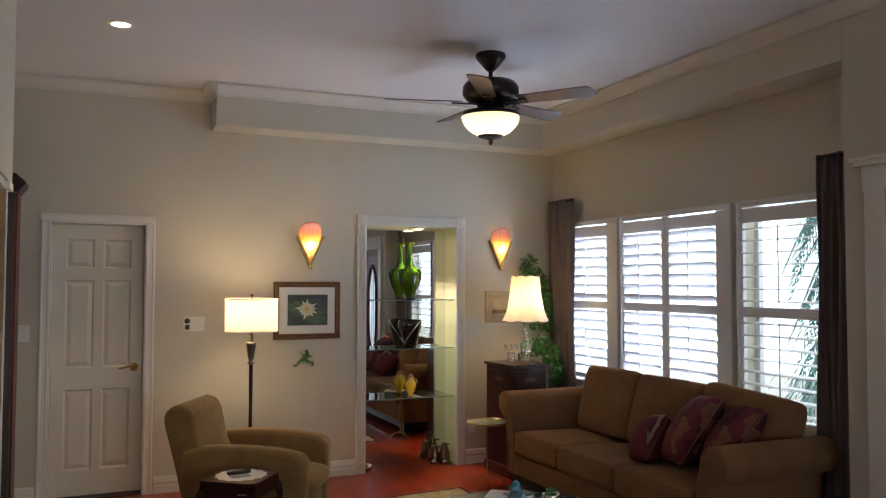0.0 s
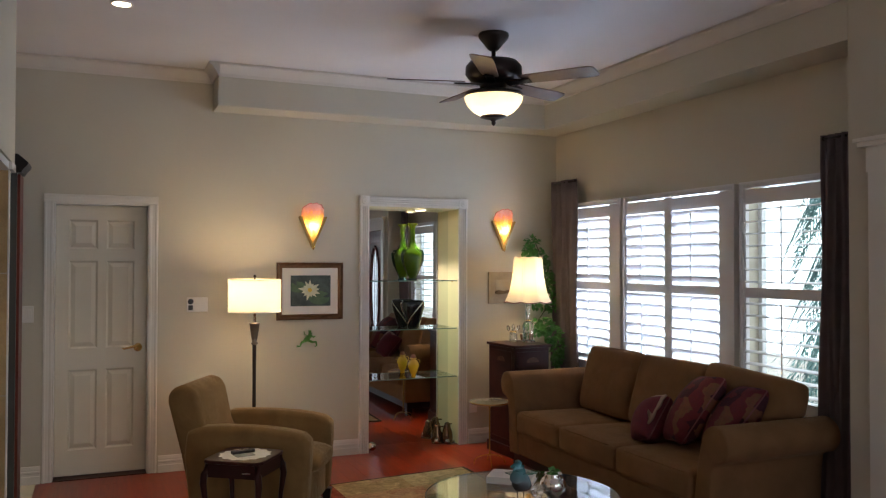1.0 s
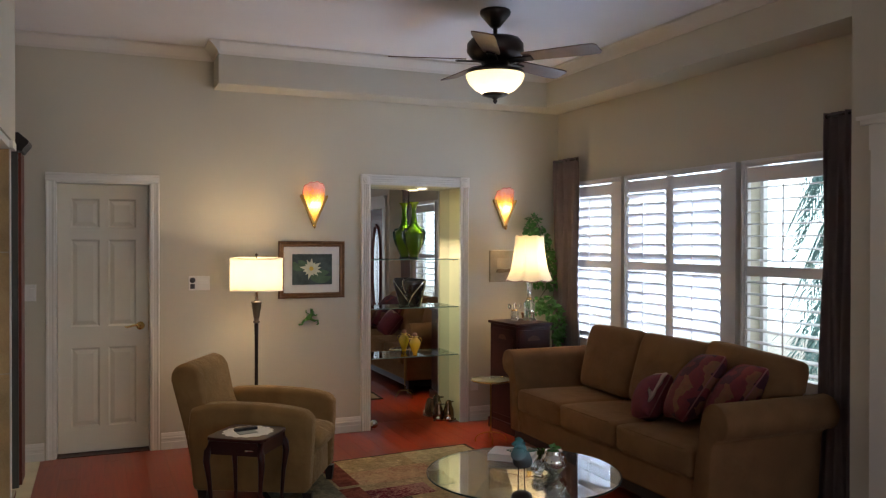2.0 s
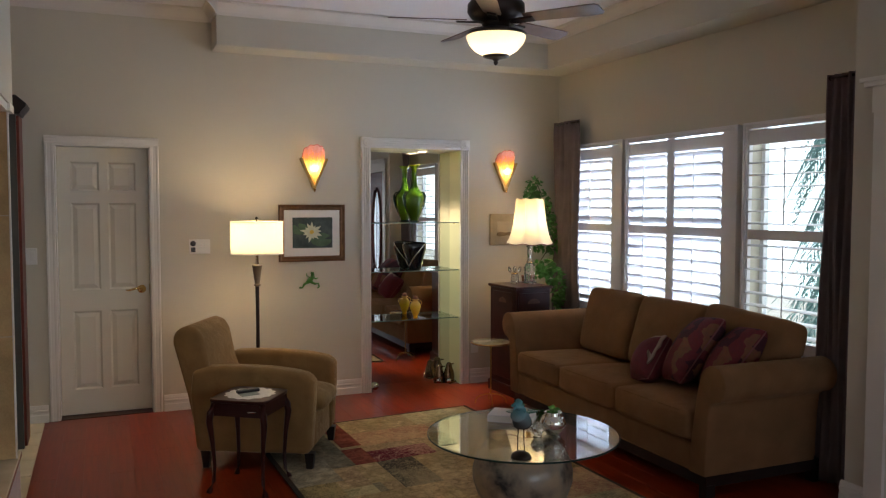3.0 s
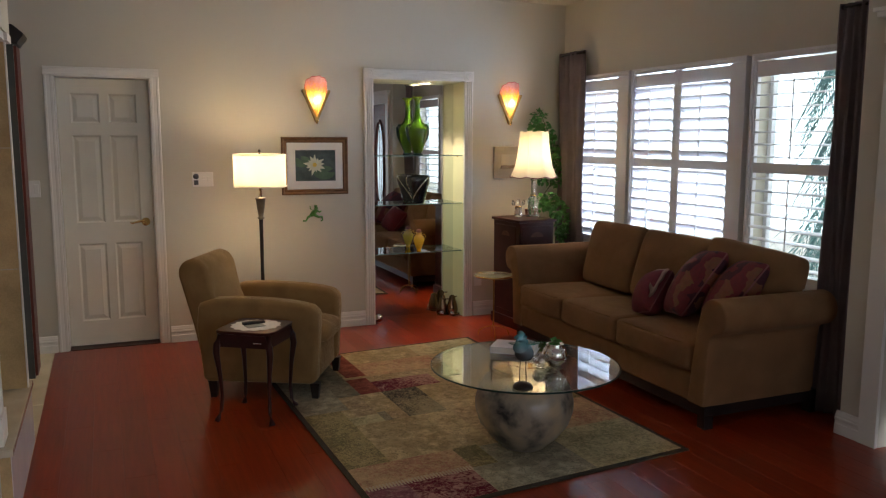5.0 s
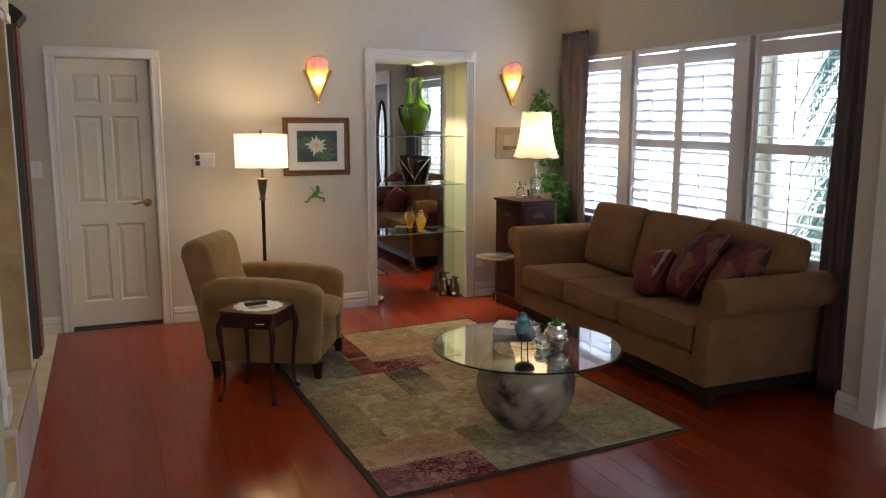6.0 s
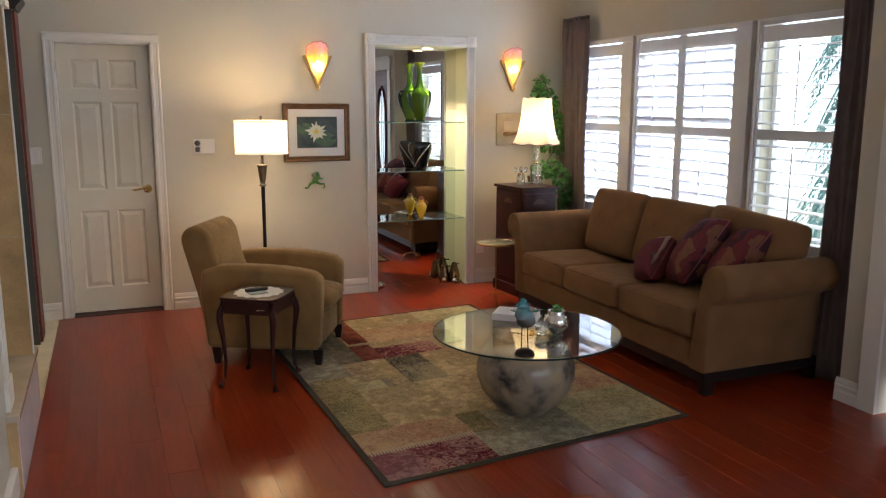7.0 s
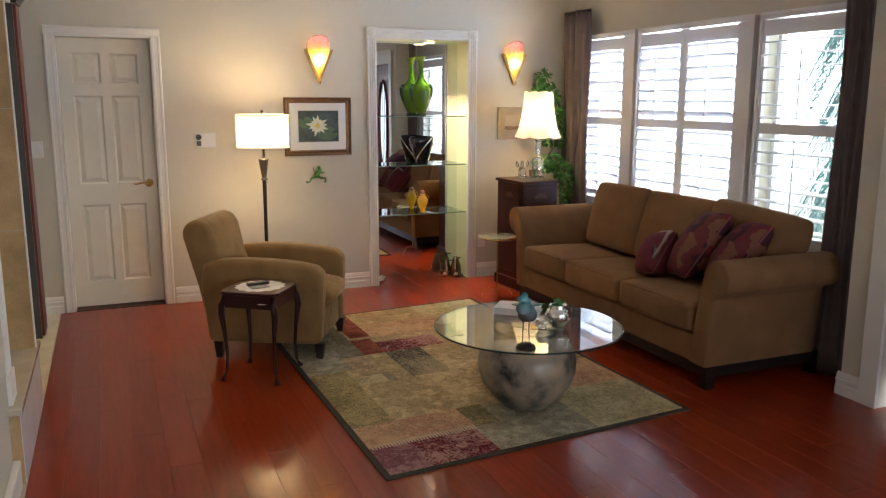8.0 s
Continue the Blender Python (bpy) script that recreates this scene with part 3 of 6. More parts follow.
M_PENG = material("dark_cast_metal", (0.24, 0.14, 0.08), 0.16, metal=0.95, spread=0.3)
for i, (gx, gy, rz, s) in enumerate(((2.885, YB + 0.10, 30, 1.0), (2.80, YB + 0.135, -20, 0.9))):
    bm = lathe([(0, 0.012), (0.045, 0.012), (0.05, 0.02), (0.052, 0.05), (0.045, 0.10), (0.032, 0.135), (0.03, 0.15), (0.026, 0.17), (0.012, 0.182), (0, 0.184)], 20, lambda a, i: 1 + 0.12 * math.cos(2 * a))
    for q in (boxes((0.02, 0.065, -0.008, 0.008, 0.155, 0.165)), boxes((-0.05, 0.06, -0.05, 0.05, 0, 0.014))):
        me = bpy.data.meshes.new("tmp")
        q.to_mesh(me)
        q.free()
        bm.from_mesh(me)
        bpy.data.meshes.remove(me)
    tagged(part("bird_statuette", bm, M_PENG, None, "", True, pose(gx, gy, 0, 0, 0, rz) @ Matrix.Diagonal((s, s, s, 1))), "dark cast-metal bird statuette on the niche floor", "statuette", "niche statuettes")
    cap = tagged(part("silver_bead", lathe([(0, -0.024), (0.016, -0.018), (0.024, 0), (0.016, 0.018), (0, 0.024)], 16), M_SILVER, None, "", True, pose(gx - 0.025 * s, gy - 0.055 * s, 0.024)), "shiny silver bead beside the statuette", "ornament")
tagged(part("silver_ball", lathe([(0, 0), (0.02, 0.004), (0.034, 0.02), (0.038, 0.036), (0.03, 0.058), (0.012, 0.068), (0, 0.069)], 20), M_SILVER, None, "", True, pose(2.165, YB + 0.06, 0)), "small polished silver ball ornament on the floor", "ornament")

# ---- windows and shutters ----
M_SASH = material("vinyl_sash", (0.8, 0.8, 0.8), 0.4, spread=0.02, bump=0)
for i, (a, b) in enumerate(WIN):
    win = empty("window_%d" % (i + 1), pose(0, 0, 0), "double-hung white sash window behind shutters", "window", kind="structure")
    x0, x1 = XR + 0.09, XR + 0.13
    part("window_frame", boxes((x0, x1, a, a + 0.03, WZ0, WZ1), (x0, x1, b - 0.03, b, WZ0, WZ1), (x0, x1, a + 0.03, b - 0.03, WZ0, WZ0 + 0.04), (x0, x1, a + 0.03, b - 0.03, WZ1 - 0.012, WZ1), (x0, x1, a + 0.03, b - 0.03, 1.38, 1.42)), M_SASH, win)
    for z0, z1 in ((WZ0 + 0.04, 1.38), (1.42, WZ1 - 0.012)):
        p = part("pane", boxes((x0 + 0.018, x0 + 0.022, a + 0.03, b - 0.03, z0, z1)), M_PANE, win)
        p.visible_shadow = False
    part("window_sill", boxes((XR + 0.0, XR + 0.09, a, b, WZ0, WZ0 + 0.004)), M_TRIM, win)


# added rear window, out of view: a frame for the fill lamp there
win = empty("window_4", pose(0, 0, 0), "added unseen white picture window in the rear wall, for fill light", "window", kind="structure")
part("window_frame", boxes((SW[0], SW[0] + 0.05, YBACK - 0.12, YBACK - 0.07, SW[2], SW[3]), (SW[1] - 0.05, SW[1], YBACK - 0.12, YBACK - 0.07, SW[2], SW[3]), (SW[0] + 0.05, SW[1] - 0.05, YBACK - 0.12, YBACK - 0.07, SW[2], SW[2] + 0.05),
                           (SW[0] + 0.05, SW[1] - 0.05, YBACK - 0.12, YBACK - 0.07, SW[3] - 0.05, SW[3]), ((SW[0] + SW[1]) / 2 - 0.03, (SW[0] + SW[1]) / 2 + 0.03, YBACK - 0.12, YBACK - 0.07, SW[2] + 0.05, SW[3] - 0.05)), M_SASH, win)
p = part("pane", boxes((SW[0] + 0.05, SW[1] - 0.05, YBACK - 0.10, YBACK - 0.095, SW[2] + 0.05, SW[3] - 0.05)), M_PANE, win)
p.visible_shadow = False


# added entry-wall window, out of view, around the weaker fill lamp
win = empty("window_5", pose(0, 0, 0), "added unseen white sash window in the entry wall, for fill light", "window", kind="structure")
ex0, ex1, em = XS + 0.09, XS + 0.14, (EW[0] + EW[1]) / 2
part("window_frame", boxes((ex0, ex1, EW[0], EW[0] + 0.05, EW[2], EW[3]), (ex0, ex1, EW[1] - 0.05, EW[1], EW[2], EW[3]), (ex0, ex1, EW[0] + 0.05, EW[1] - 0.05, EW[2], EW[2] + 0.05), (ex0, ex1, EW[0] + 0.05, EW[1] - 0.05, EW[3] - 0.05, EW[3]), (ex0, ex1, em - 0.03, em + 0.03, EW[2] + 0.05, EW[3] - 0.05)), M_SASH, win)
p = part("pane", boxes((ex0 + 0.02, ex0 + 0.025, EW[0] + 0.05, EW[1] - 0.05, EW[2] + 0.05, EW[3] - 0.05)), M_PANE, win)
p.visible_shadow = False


def louver_mesh(length):
    """Oval slat along y, 89 mm deep."""
    bm = bmesh.new()
    n = 12
    rows = []
    for y in (-length / 2, length / 2):
        rows.append([bm.verts.new((0.0445 * math.cos(2 * math.pi * k / n), y, 0.0055 * math.sin(2 * math.pi * k / n))) for k in range(n)])
    for k in range(n):
        bm.faces.new((rows[0][k], rows[0][(k + 1) % n], rows[1][(k + 1) % n], rows[1][k]))
    bm.faces.new(rows[0])
    bm.faces.new(rows[1][::-1])
    bmesh.ops.recalc_face_normals(bm, faces=bm.faces)
    me = bpy.data.meshes.new("louver")
    bm.to_mesh(me)
    bm.free()
    me.materials.append(M_SHUT)
    return me


def shutter(y0, y1, panels, tilt, z0=0.66, z1=2.14):
    """Plantation shutter on the wall face: frame, hinged panels (far side first), louvers and tilt rods."""
    sh = empty("plantation_shutter", pose(XR, (y0 + y1) / 2, z0), "white plantation shutter with %s louvers" % ("wide-open" if abs(tilt) < 15 else "half-tilted"), "shutter", "window shutters")
    oy, oz = (y0 + y1) / 2, z0
    w = y1 - y0
    h = z1 - z0

    def bx(*s):
        return boxes(*[(a - XR, b - XR, c - oy, d - oy, e - oz, f - oz) for a, b, c, d, e, f in s])
    xf = XR - 0.045
    part("frame", bx((xf, XR, y0, y0 + 0.028, z0, z1), (xf, XR, y1 - 0.028, y1, z0, z1), (xf, XR, y0 + 0.028, y1 - 0.028, z1 - 0.035, z1), (xf, XR, y0 + 0.028, y1 - 0.028, z0, z0 + 0.035)), M_SHUT, sh)
    part("frame_lip", bx((xf - 0.012, xf, y0 - 0.004, y0 + 0.012, z0, z1 + 0.004), (xf - 0.012, xf, y1 - 0.012, y1 + 0.004, z0, z1 + 0.004), (xf - 0.012, xf, y0 + 0.012, y1 - 0.012, z1 - 0.012, z1 + 0.004)), M_SHUT, sh)
    for (a, b) in panels:     # louver span
        l0, l1 = a, b
        s0 = y0 + 0.03 if a - y0 < 0.2 else a - 0.043
        s1 = y1 - 0.03 if y1 - b < 0.2 else b + 0.043
        xa, xb = XR - 0.038, XR - 0.012
        part("stile", bx((xa, xb, s0, l0, z0 + 0.037, z1 - 0.037)), M_SHUT, sh)
        part("stile", bx((xa, xb, l1, s1, z0 + 0.037, z1 - 0.037)), M_SHUT, sh)
        for ra, rb in ((z0 + 0.037, 0.76), (1.385, 1.45), (2.0, z1 - 0.046)):
            part("rail", bx((xa + 0.001, xb - 0.001, l0, l1, ra, rb)), M_SHUT, sh)
        me = louver_mesh(l1 - l0 - 0.004)
        for ra, rb in ((0.76, 1.385), (1.45, 2.0)):
            n = int((rb - ra) / 0.076)
            step = (rb - ra) / n
            for k in range(n):
                lv = new("louver", me)
                lv.parent = sh
                lv.matrix_basis = pose(-0.025, (l0 + l1) / 2 - oy, ra + step * (k + 0.5) - oz, 0, -tilt + random.uniform(-1.5, 1.5), 0)
            part("tilt_rod", bx((XR - 0.076, XR - 0.069, (l0 + l1) / 2 - 0.0035, (l0 + l1) / 2 + 0.0035, ra + 0.03, rb - 0.03)), M_SHUT, sh)
    for hz in (0.95, 1.85):
        part("hinge", bx((xf - 0.014, xf - 0.0125, y1 - 0.035, y1 - 0.02, hz - 0.03, hz + 0.03)), M_SHUT, sh)
    return sh


shutter(5.50, 6.24, [(5.67, 6.20)], -42)
shutter(4.213, 5.454, [(4.371, 4.867), (4.955, 5.42)], -42)
shutter(3.36, 4.157, [(3.45, 4.12)], 4)


# ---- drapes ----
def drape(x, y0, y1, z1, folds, amp, label, flare=0.0):
    bm = bmesh.new()
    n, rows = folds * 8, 16
    grid = []
    for j in range(rows + 1):
        t = j / rows
        z = z1 * (1 - t) + 0.015 * t
        row = []
        for i in range(n + 1):
            u = i / n
            g = 0.8 + 0.35 * math.sin(3.1 * u + 2 * t)
            off = amp * g * (0.55 + 0.45 * t) * math.sin(2 * math.pi * folds * u + 0.5 * math.sin(5 * u)) + 0.012 * math.sin(9 * t + 11 * u)
            if z > z1 - 0.09:
                off *= 0.8
            row.append(bm.verts.new((x + off, y0 + (y1 - y0 + flare * t) * u + 0.006 * math.sin(7 * t + 23 * u), z)))
        grid.append(row)
    for a, b in zip(grid, grid[1:]):
        for i in range(n):
            bm.faces.new((a[i], a[i + 1], b[i + 1], b[i]))
    dr = empty("drape", pose(0, 0, 0), label, "curtain", "window drapes")
    ob = part("cloth", bm, M_DRAPE, dr, "", True)
    sol = ob.modifiers.new("thick", "SOLIDIFY")
    sol.thickness = 0.006
    part("rod", tube([(x, y0 + 0.01, z1 - 0.02), (x, y1 - 0.01, z1 - 0.02)], 0.009), M_BRONZE, dr, "thin dark curtain rod", True)
    for yy in (y0 + 0.01, y1 - 0.01):
        part("finial", lathe([(0, -0.016), (0.012, -0.01), (0.016, 0), (0.012, 0.01), (0, 0.016)], 12), M_BRONZE, dr, "", True, pose(x, yy, z1 - 0.02, 90))
    part("bracket", boxes((x, XR, (y0 + y1) / 2 - 0.006, (y0 + y1) / 2 + 0.006, z1 - 0.026, z1 - 0.014)), M_BRONZE, dr)


drape(XR - 0.115, 6.06, 6.46, 2.355, 5, 0.028, "taupe pleated floor-length drape in the room corner")
drape(XR - 0.13, 3.150, 3.425, 2.345, 6, 0.028, "taupe pleated floor-length drape beside the wall return", 0.03)

# ---- front door in the thick wall ----
structure("entry_trim", boxes((XS - 0.022, XS, FD_Y1, FD_Y1 + 0.105, 0, FD_Z), (XS - 0.022, XS, FD_Y0 - 0.105, FD_Y0, 0, FD_Z), (XS - 0.024, XS, FD_Y0 - 0.115, FD_Y1 + 0.115, FD_Z, 2.21),
                              (XS - 0.045, XS, FD_Y0 - 0.15, FD_Y1 + 0.15, 2.21, 2.235), (XS - 0.06, XS, FD_Y0 - 0.165, FD_Y1 + 0.165, 2.235, 2.255)), M_TRIM, "white entry casing with crowned header", "trim")


def front_door():
    xf = XS + 0.05
    d = empty("door_2", pose(0, 0, 0), "dark red-brown wooden front door with oval glass", "door", kind="structure")
    cy, cz, ry, rz_ = (FD_Y0 + FD_Y1) / 2, 1.22, 0.19, 0.62
    bm = bmesh.new()
    n = 40
    inner = [(cy + ry * math.cos(2 * math.pi * k / n), cz + rz_ * math.sin(2 * math.pi * k / n)) for k in range(n)]
    outer = []
    for k in range(n):
        a = 2 * math.pi * k / n
        c, s = math.cos(a), math.sin(a)
        f = min((FD_Y1 - FD_Y0) / 2 / max(abs(c), 1e-6), ((FD_Z - cz) if s > 0 else (cz - 0.01)) / max(abs(s), 1e-6))
        outer.append((cy + c * f, cz + s * f))
    rows = [[bm.verts.new((x, a, b)) for a, b in o] for x, o in ((xf + 0.045, inner), (xf, inner), (xf, outer), (xf + 0.045, outer))]
    for r0, r1 in zip(rows, rows[1:]):
        for k in range(n):
            bm.faces.new((r0[k], r0[(k + 1) % n], r1[(k + 1) % n], r1[k]))
    bmesh.ops.recalc_face_normals(bm, faces=bm.faces)
    part("slab", bm, M_REDDOOR, d)
    ring = [(xf - 0.006, cy + (ry + 0.015) * math.cos(2 * math.pi * k / n), cz + (rz_ + 0.015) * math.sin(2 * math.pi * k / n)) for k in range(n + 1)]
    part("oval_frame", tube(ring, 0.018, 8), M_REDDOOR, d, "", True)
    p = part("pane", extrude_poly(inner, 0.006, "x"), shade_cloth("frosted_oval_glass", (0.9, 0.93, 0.97), 0.85, 60), d, "frosted oval glass", False, pose(xf + 0.02, 0, 0))
    for off in (-0.07, 0.0, 0.07):
        hh = rz_ * math.sqrt(1 - (off / ry) ** 2) - 0.02
        part("came", boxes((xf + 0.013, xf + 0.019, cy + off - 0.003, cy + off + 0.003, cz - hh, cz + hh)), M_BRONZE, d, "dark leaded came")
    part("door_knob", lathe([(0, 0), (0.03, 0), (0.03, 0.006), (0.012, 0.012), (0.012, 0.04), (0.028, 0.052), (0.028, 0.066), (0, 0.076)], 20), M_BRASS, d, "brass knob", True, pose(xf, FD_Y0 + 0.07, 0.95, 0, -90))
    for z in (0.12, 1.92):
        part("panel", soft_box(xf - 0.008, xf + 0.01, FD_Y0 + 0.14, FD_Y1 - 0.14, z, z + (0.36 if z < 1 else 0.08), 0.006), M_REDDOOR, d)


front_door()

# ---- fireplace side ----
fp = empty("fireplace", pose(0, 0, 0), "marble fireplace alcove with white piers and raised hearth", "fireplace")
part("chimney_breast", boxes((XL + 0.002, -0.40, 2.3, 4.625, 2.10, ZC - 0.002)), M_WALL, fp, "cream painted chimney breast")
part("far_pier", boxes((XL + 0.002, -0.418, 4.512, 4.62, 0, 2.098)), M_WALL, fp, "cream painted pier")
part("marble_cheek", boxes((XL + 0.2, -0.417, 4.498, 4.511, 0.338, 2.06)), M_MARBLE, fp, "brown veined marble cheek")
for z in (0.95, 1.55):
    part("marble_joint", boxes((XL + 0.2, -0.417, 4.4972, 4.4979, z, z + 0.004)), M_HEARTH, fp)
part("corner_strip", soft_box(-0.4165, -0.409, 4.494, 4.52, 0.338, 2.06, 0.002), M_TRIM, fp, "white corner strip")
part("alcove_back", boxes((XL + 0.18, XL + 0.2, 3.80, 4.511, 0.338, 2.098)), M_MARBLE, fp, "brown marble alcove back")
part("mantel_cap", boxes((XL + 0.2, -0.395, 4.45, 4.63, 2.062, 2.099), (XL + 0.2, -0.41, 3.7, 4.45, 2.062, 2.099)), M_TRIM, fp, "white stepped mantel cap")
part("near_pier", boxes((XL + 0.002, -0.455, 2.3, 3.80, 0, 2.098)), M_WALL, fp, "cream painted pier")
part("pilaster", boxes((-0.455, -0.448, 3.66, 3.785, 0.338, 2.06), (-0.455, -0.438, 3.64, 3.80, 0.338, 0.46), (-0.448, -0.444, 3.68, 3.695, 0.47, 2.0), (-0.448, -0.444, 3.715, 3.73, 0.47, 2.0), (-0.448, -0.444, 3.75, 3.765, 0.47, 2.0)), M_TRIM, fp, "white fluted pilaster")
part("hearth", boxes((XL + 0.2, -0.412, 3.61, 4.64, 0, 0.304)), material("white_marble", (0.80, 0.78, 0.76), 0.2, spread=0.08, scale=5, bump=0.0), fp, "raised cream hearth block")
part("hearth_slab", soft_box(XL + 0.2, -0.402, 3.595, 4.652, 0.305, 0.337, 0.006), M_HEARTH, fp, "polished cream marble hearth slab")
part("hearth_cheek", boxes((XL + 0.2, -0.414, 3.602, 3.609, 0.0, 0.303)), M_MARBLE, fp, "brown marble hearth end")
part("skirting", soft_box(-0.454, -0.425, 2.3, 3.595, 0, 0.115, 0.006), M_TRIM, fp, "white skirting block")

cab = empty("tall_cabinet", pose(0, 0, 0), "tall dark cabinet with red-edged front and crown", "cabinet")
part("body", boxes((XL + 0.02, -0.495, 5.90, 6.14, 0.0, 2.19)), M_CABSIDE, cab, "charcoal side panel")
part("door", boxes((-0.494, -0.477, 5.902, 6.138, 0.02, 2.18)), M_REDDOOR, cab, "red mahogany door")
part("crown", extrude_poly([(XL + 0.02, 2.19), (-0.468, 2.19), (-0.464, 2.205), (-0.435, 2.24), (-0.43, 2.258), (-0.49, 2.31), (XL + 0.02, 2.31)], 0.29, "y"), M_DARKLEG, cab, "dark stepped crown", False, pose(0, 5.87, 0))


# ---- ceiling fan ----
def ceiling_fan():
    fan = empty("ceiling_fan", pose(FAN[0], FAN[1], ZC), "dark bronze five-blade ceiling fan with lit bowl", "ceiling fan")
    part("canopy", lathe([(0, 0), (0.098, 0), (0.102, -0.012), (0.098, -0.03), (0.06, -0.075), (0.035, -0.105), (0.022, -0.115), (0, -0.115)], 32), M_BRONZE, fan, "", True)
    part("downrod", lathe([(0.014, -0.10), (0.014, -0.17), (0.03, -0.172), (0.03, -0.185), (0, -0.185)], 16), M_BRONZE, fan, "", True)
    part("motor", lathe([(0, -0.172), (0.10, -0.175), (0.16, -0.19), (0.185, -0.22), (0.187, -0.27), (0.17, -0.295), (0.15, -0.315), (0.105, -0.33), (0.09, -0.345), (0.085, -0.375), (0, -0.375)], 40), M_BRONZE, fan, "", True)
    for k in range(5):
        a = 21 + 72 * k
        arm = part("blade_arm", soft_box(0.09, 0.26, -0.03, 0.03, -0.006, 0.006, 0.004), M_BRONZE, fan, "", False, pose(0, 0, -0.335, 0, 0, a) @ pose(0, 0, 0, -13))
        out = [(0.20, -0.052), (0.23, -0.058), (0.62, -0.072), (0.675, -0.068), (0.695, -0.05), (0.705, 0.045), (0.69, 0.066), (0.62, 0.072), (0.23, 0.058), (0.20, 0.052)]
        bl = part("blade", extrude_poly(out, 0.007, "z"), M_BLADE, fan, "dark walnut blade", False, pose(0, 0, -0.325, 0, 0, a) @ pose(0, 0, 0, -13))
    part("light_collar", lathe([(0, -0.37), (0.10, -0.372), (0.12, -0.385), (0.190, -0.40), (0.197, -0.412), (0.190, -0.42), (0.12, -0.41), (0, -0.41)], 40), M_BRONZE, fan, "", True)
    part("bowl", lathe([(0.190, -0.415), (0.191, -0.435), (0.173, -0.475), (0.136, -0.515), (0.085, -0.543), (0.04, -0.551)], 48), M_FROST, fan, "frosted glass light bowl", True)
    part("finial", lathe([(0.085, -0.545), (0.088, -0.553), (0.06, -0.562), (0.025, -0.57), (0.012, -0.58), (0.016, -0.592), (0.008, -0.604), (0, -0.61)], 24), M_BRONZE, fan, "", True)
    part("bulb", lathe([(0, -0.435), (0.018, -0.44), (0.028, -0.455), (0.026, -0.475), (0, -0.49)], 14), M_BULB, fan, "glowing bulb", True, pose(0.0, 0.09, 0))


ceiling_fan()

for sx, sy in SPOTS:
    dl = empty("downlight", pose(sx, sy, ZC), "lit recessed round ceiling downlight", "light", "ceiling downlights")
    part("trim_ring", lathe([(0.050, -0.002), (0.066, -0.002), (0.064, -0.008), (0.054, -0.009), (0.050, -0.002)], 32), M_TRIM, dl, "", True)
    part("lens", lathe([(0, -0.004), (0.050, -0.004)], 28), M_BULB, dl)


# ---- wall lights ----
def sconce_glass():
    m = bpy.data.materials.new("flame_art_glass")
    m.use_nodes = True
    n, l = m.node_tree.nodes, m.node_tree.links
    n.remove(n["Principled BSDF"])
    tc, sep, ramp, ns = n.new("ShaderNodeTexCoord"), n.new("ShaderNodeSeparateXYZ"), n.new("ShaderNodeValToRGB"), n.new("ShaderNodeTexNoise")
    mp = n.new("ShaderNodeMapping")
    mp.inputs["Scale"].default_value = (70, 70, 8)
    l.new(tc.outputs["Object"], mp.inputs["Vector"])
    l.new(mp.outputs["Vector"], ns.inputs["Vector"])
    l.new(tc.outputs["Object"], sep.inputs[0])
    ma = n.new("ShaderNodeMath")
    ma.operation = "MULTIPLY_ADD"
    ma.inputs[1].default_value = 0.26
    l.new(ns.outputs["Fac"], ma.inputs[0])
    l.new(sep.outputs["Z"], ma.inputs[2])
    rg = n.new("ShaderNodeMapRange")
    rg.inputs["From Min"].default_value, rg.inputs["From Max"].default_value = 0.11, 0.47
    l.new(ma.outputs[0], rg.inputs["Value"])
    l.new(rg.outputs["Result"], ramp.inputs["Fac"])
    e = ramp.color_ramp.elements
    e[0].position, e[0].color = 0.0, (0.60, 0.22, 0.015, 1)
    e[1].position, e[1].color = 0.30, (0.95, 0.62, 0.16, 1)
    for p, c in ((0.52, (0.98, 0.72, 0.26, 1)), (0.72, (0.92, 0.42, 0.05, 1)), (0.84, (0.62, 0.24, 0.20, 1)), (1.0, (0.64, 0.36, 0.42, 1))):
        q = e.new(p)
        q.color = c
    dif, tra, mix = n.new("ShaderNodeBsdfDiffuse"), n.new("ShaderNodeBsdfTranslucent"), n.new("ShaderNodeMixShader")
    gl, mix2 = n.new("ShaderNodeBsdfGlossy"), n.new("ShaderNodeMixShader")
    gl.inputs["Roughness"].default_value = 0.1
    mix.inputs["Fac"].default_value, mix2.inputs["Fac"].default_value = 0.7, 0.06
    l.new(ramp.outputs["Color"], dif.inputs["Color"])
    l.new(ramp.outputs["Color"], tra.inputs["Color"])
    l.new(dif.outputs[0], mix.inputs[1])
    l.new(tra.outputs[0], mix.inputs[2])
    l.new(mix.outputs[0], mix2.inputs[1])
    l.new(gl.outputs[0], mix2.inputs[2])
    l.new(mix2.outputs[0], n["Material Output"].inputs["Surface"])
    return m


M_SCONCE = sconce_glass()
M_OLDBRASS = material("aged_brass", (0.42, 0.27, 0.09), 0.3, metal=1.0, spread=0.3, scale=30, bump=0.0)
M_ROSERIM = material("rose_rim_glass", (0.42, 0.13, 0.16), 0.2, spread=0.2, scale=40, bump=0)


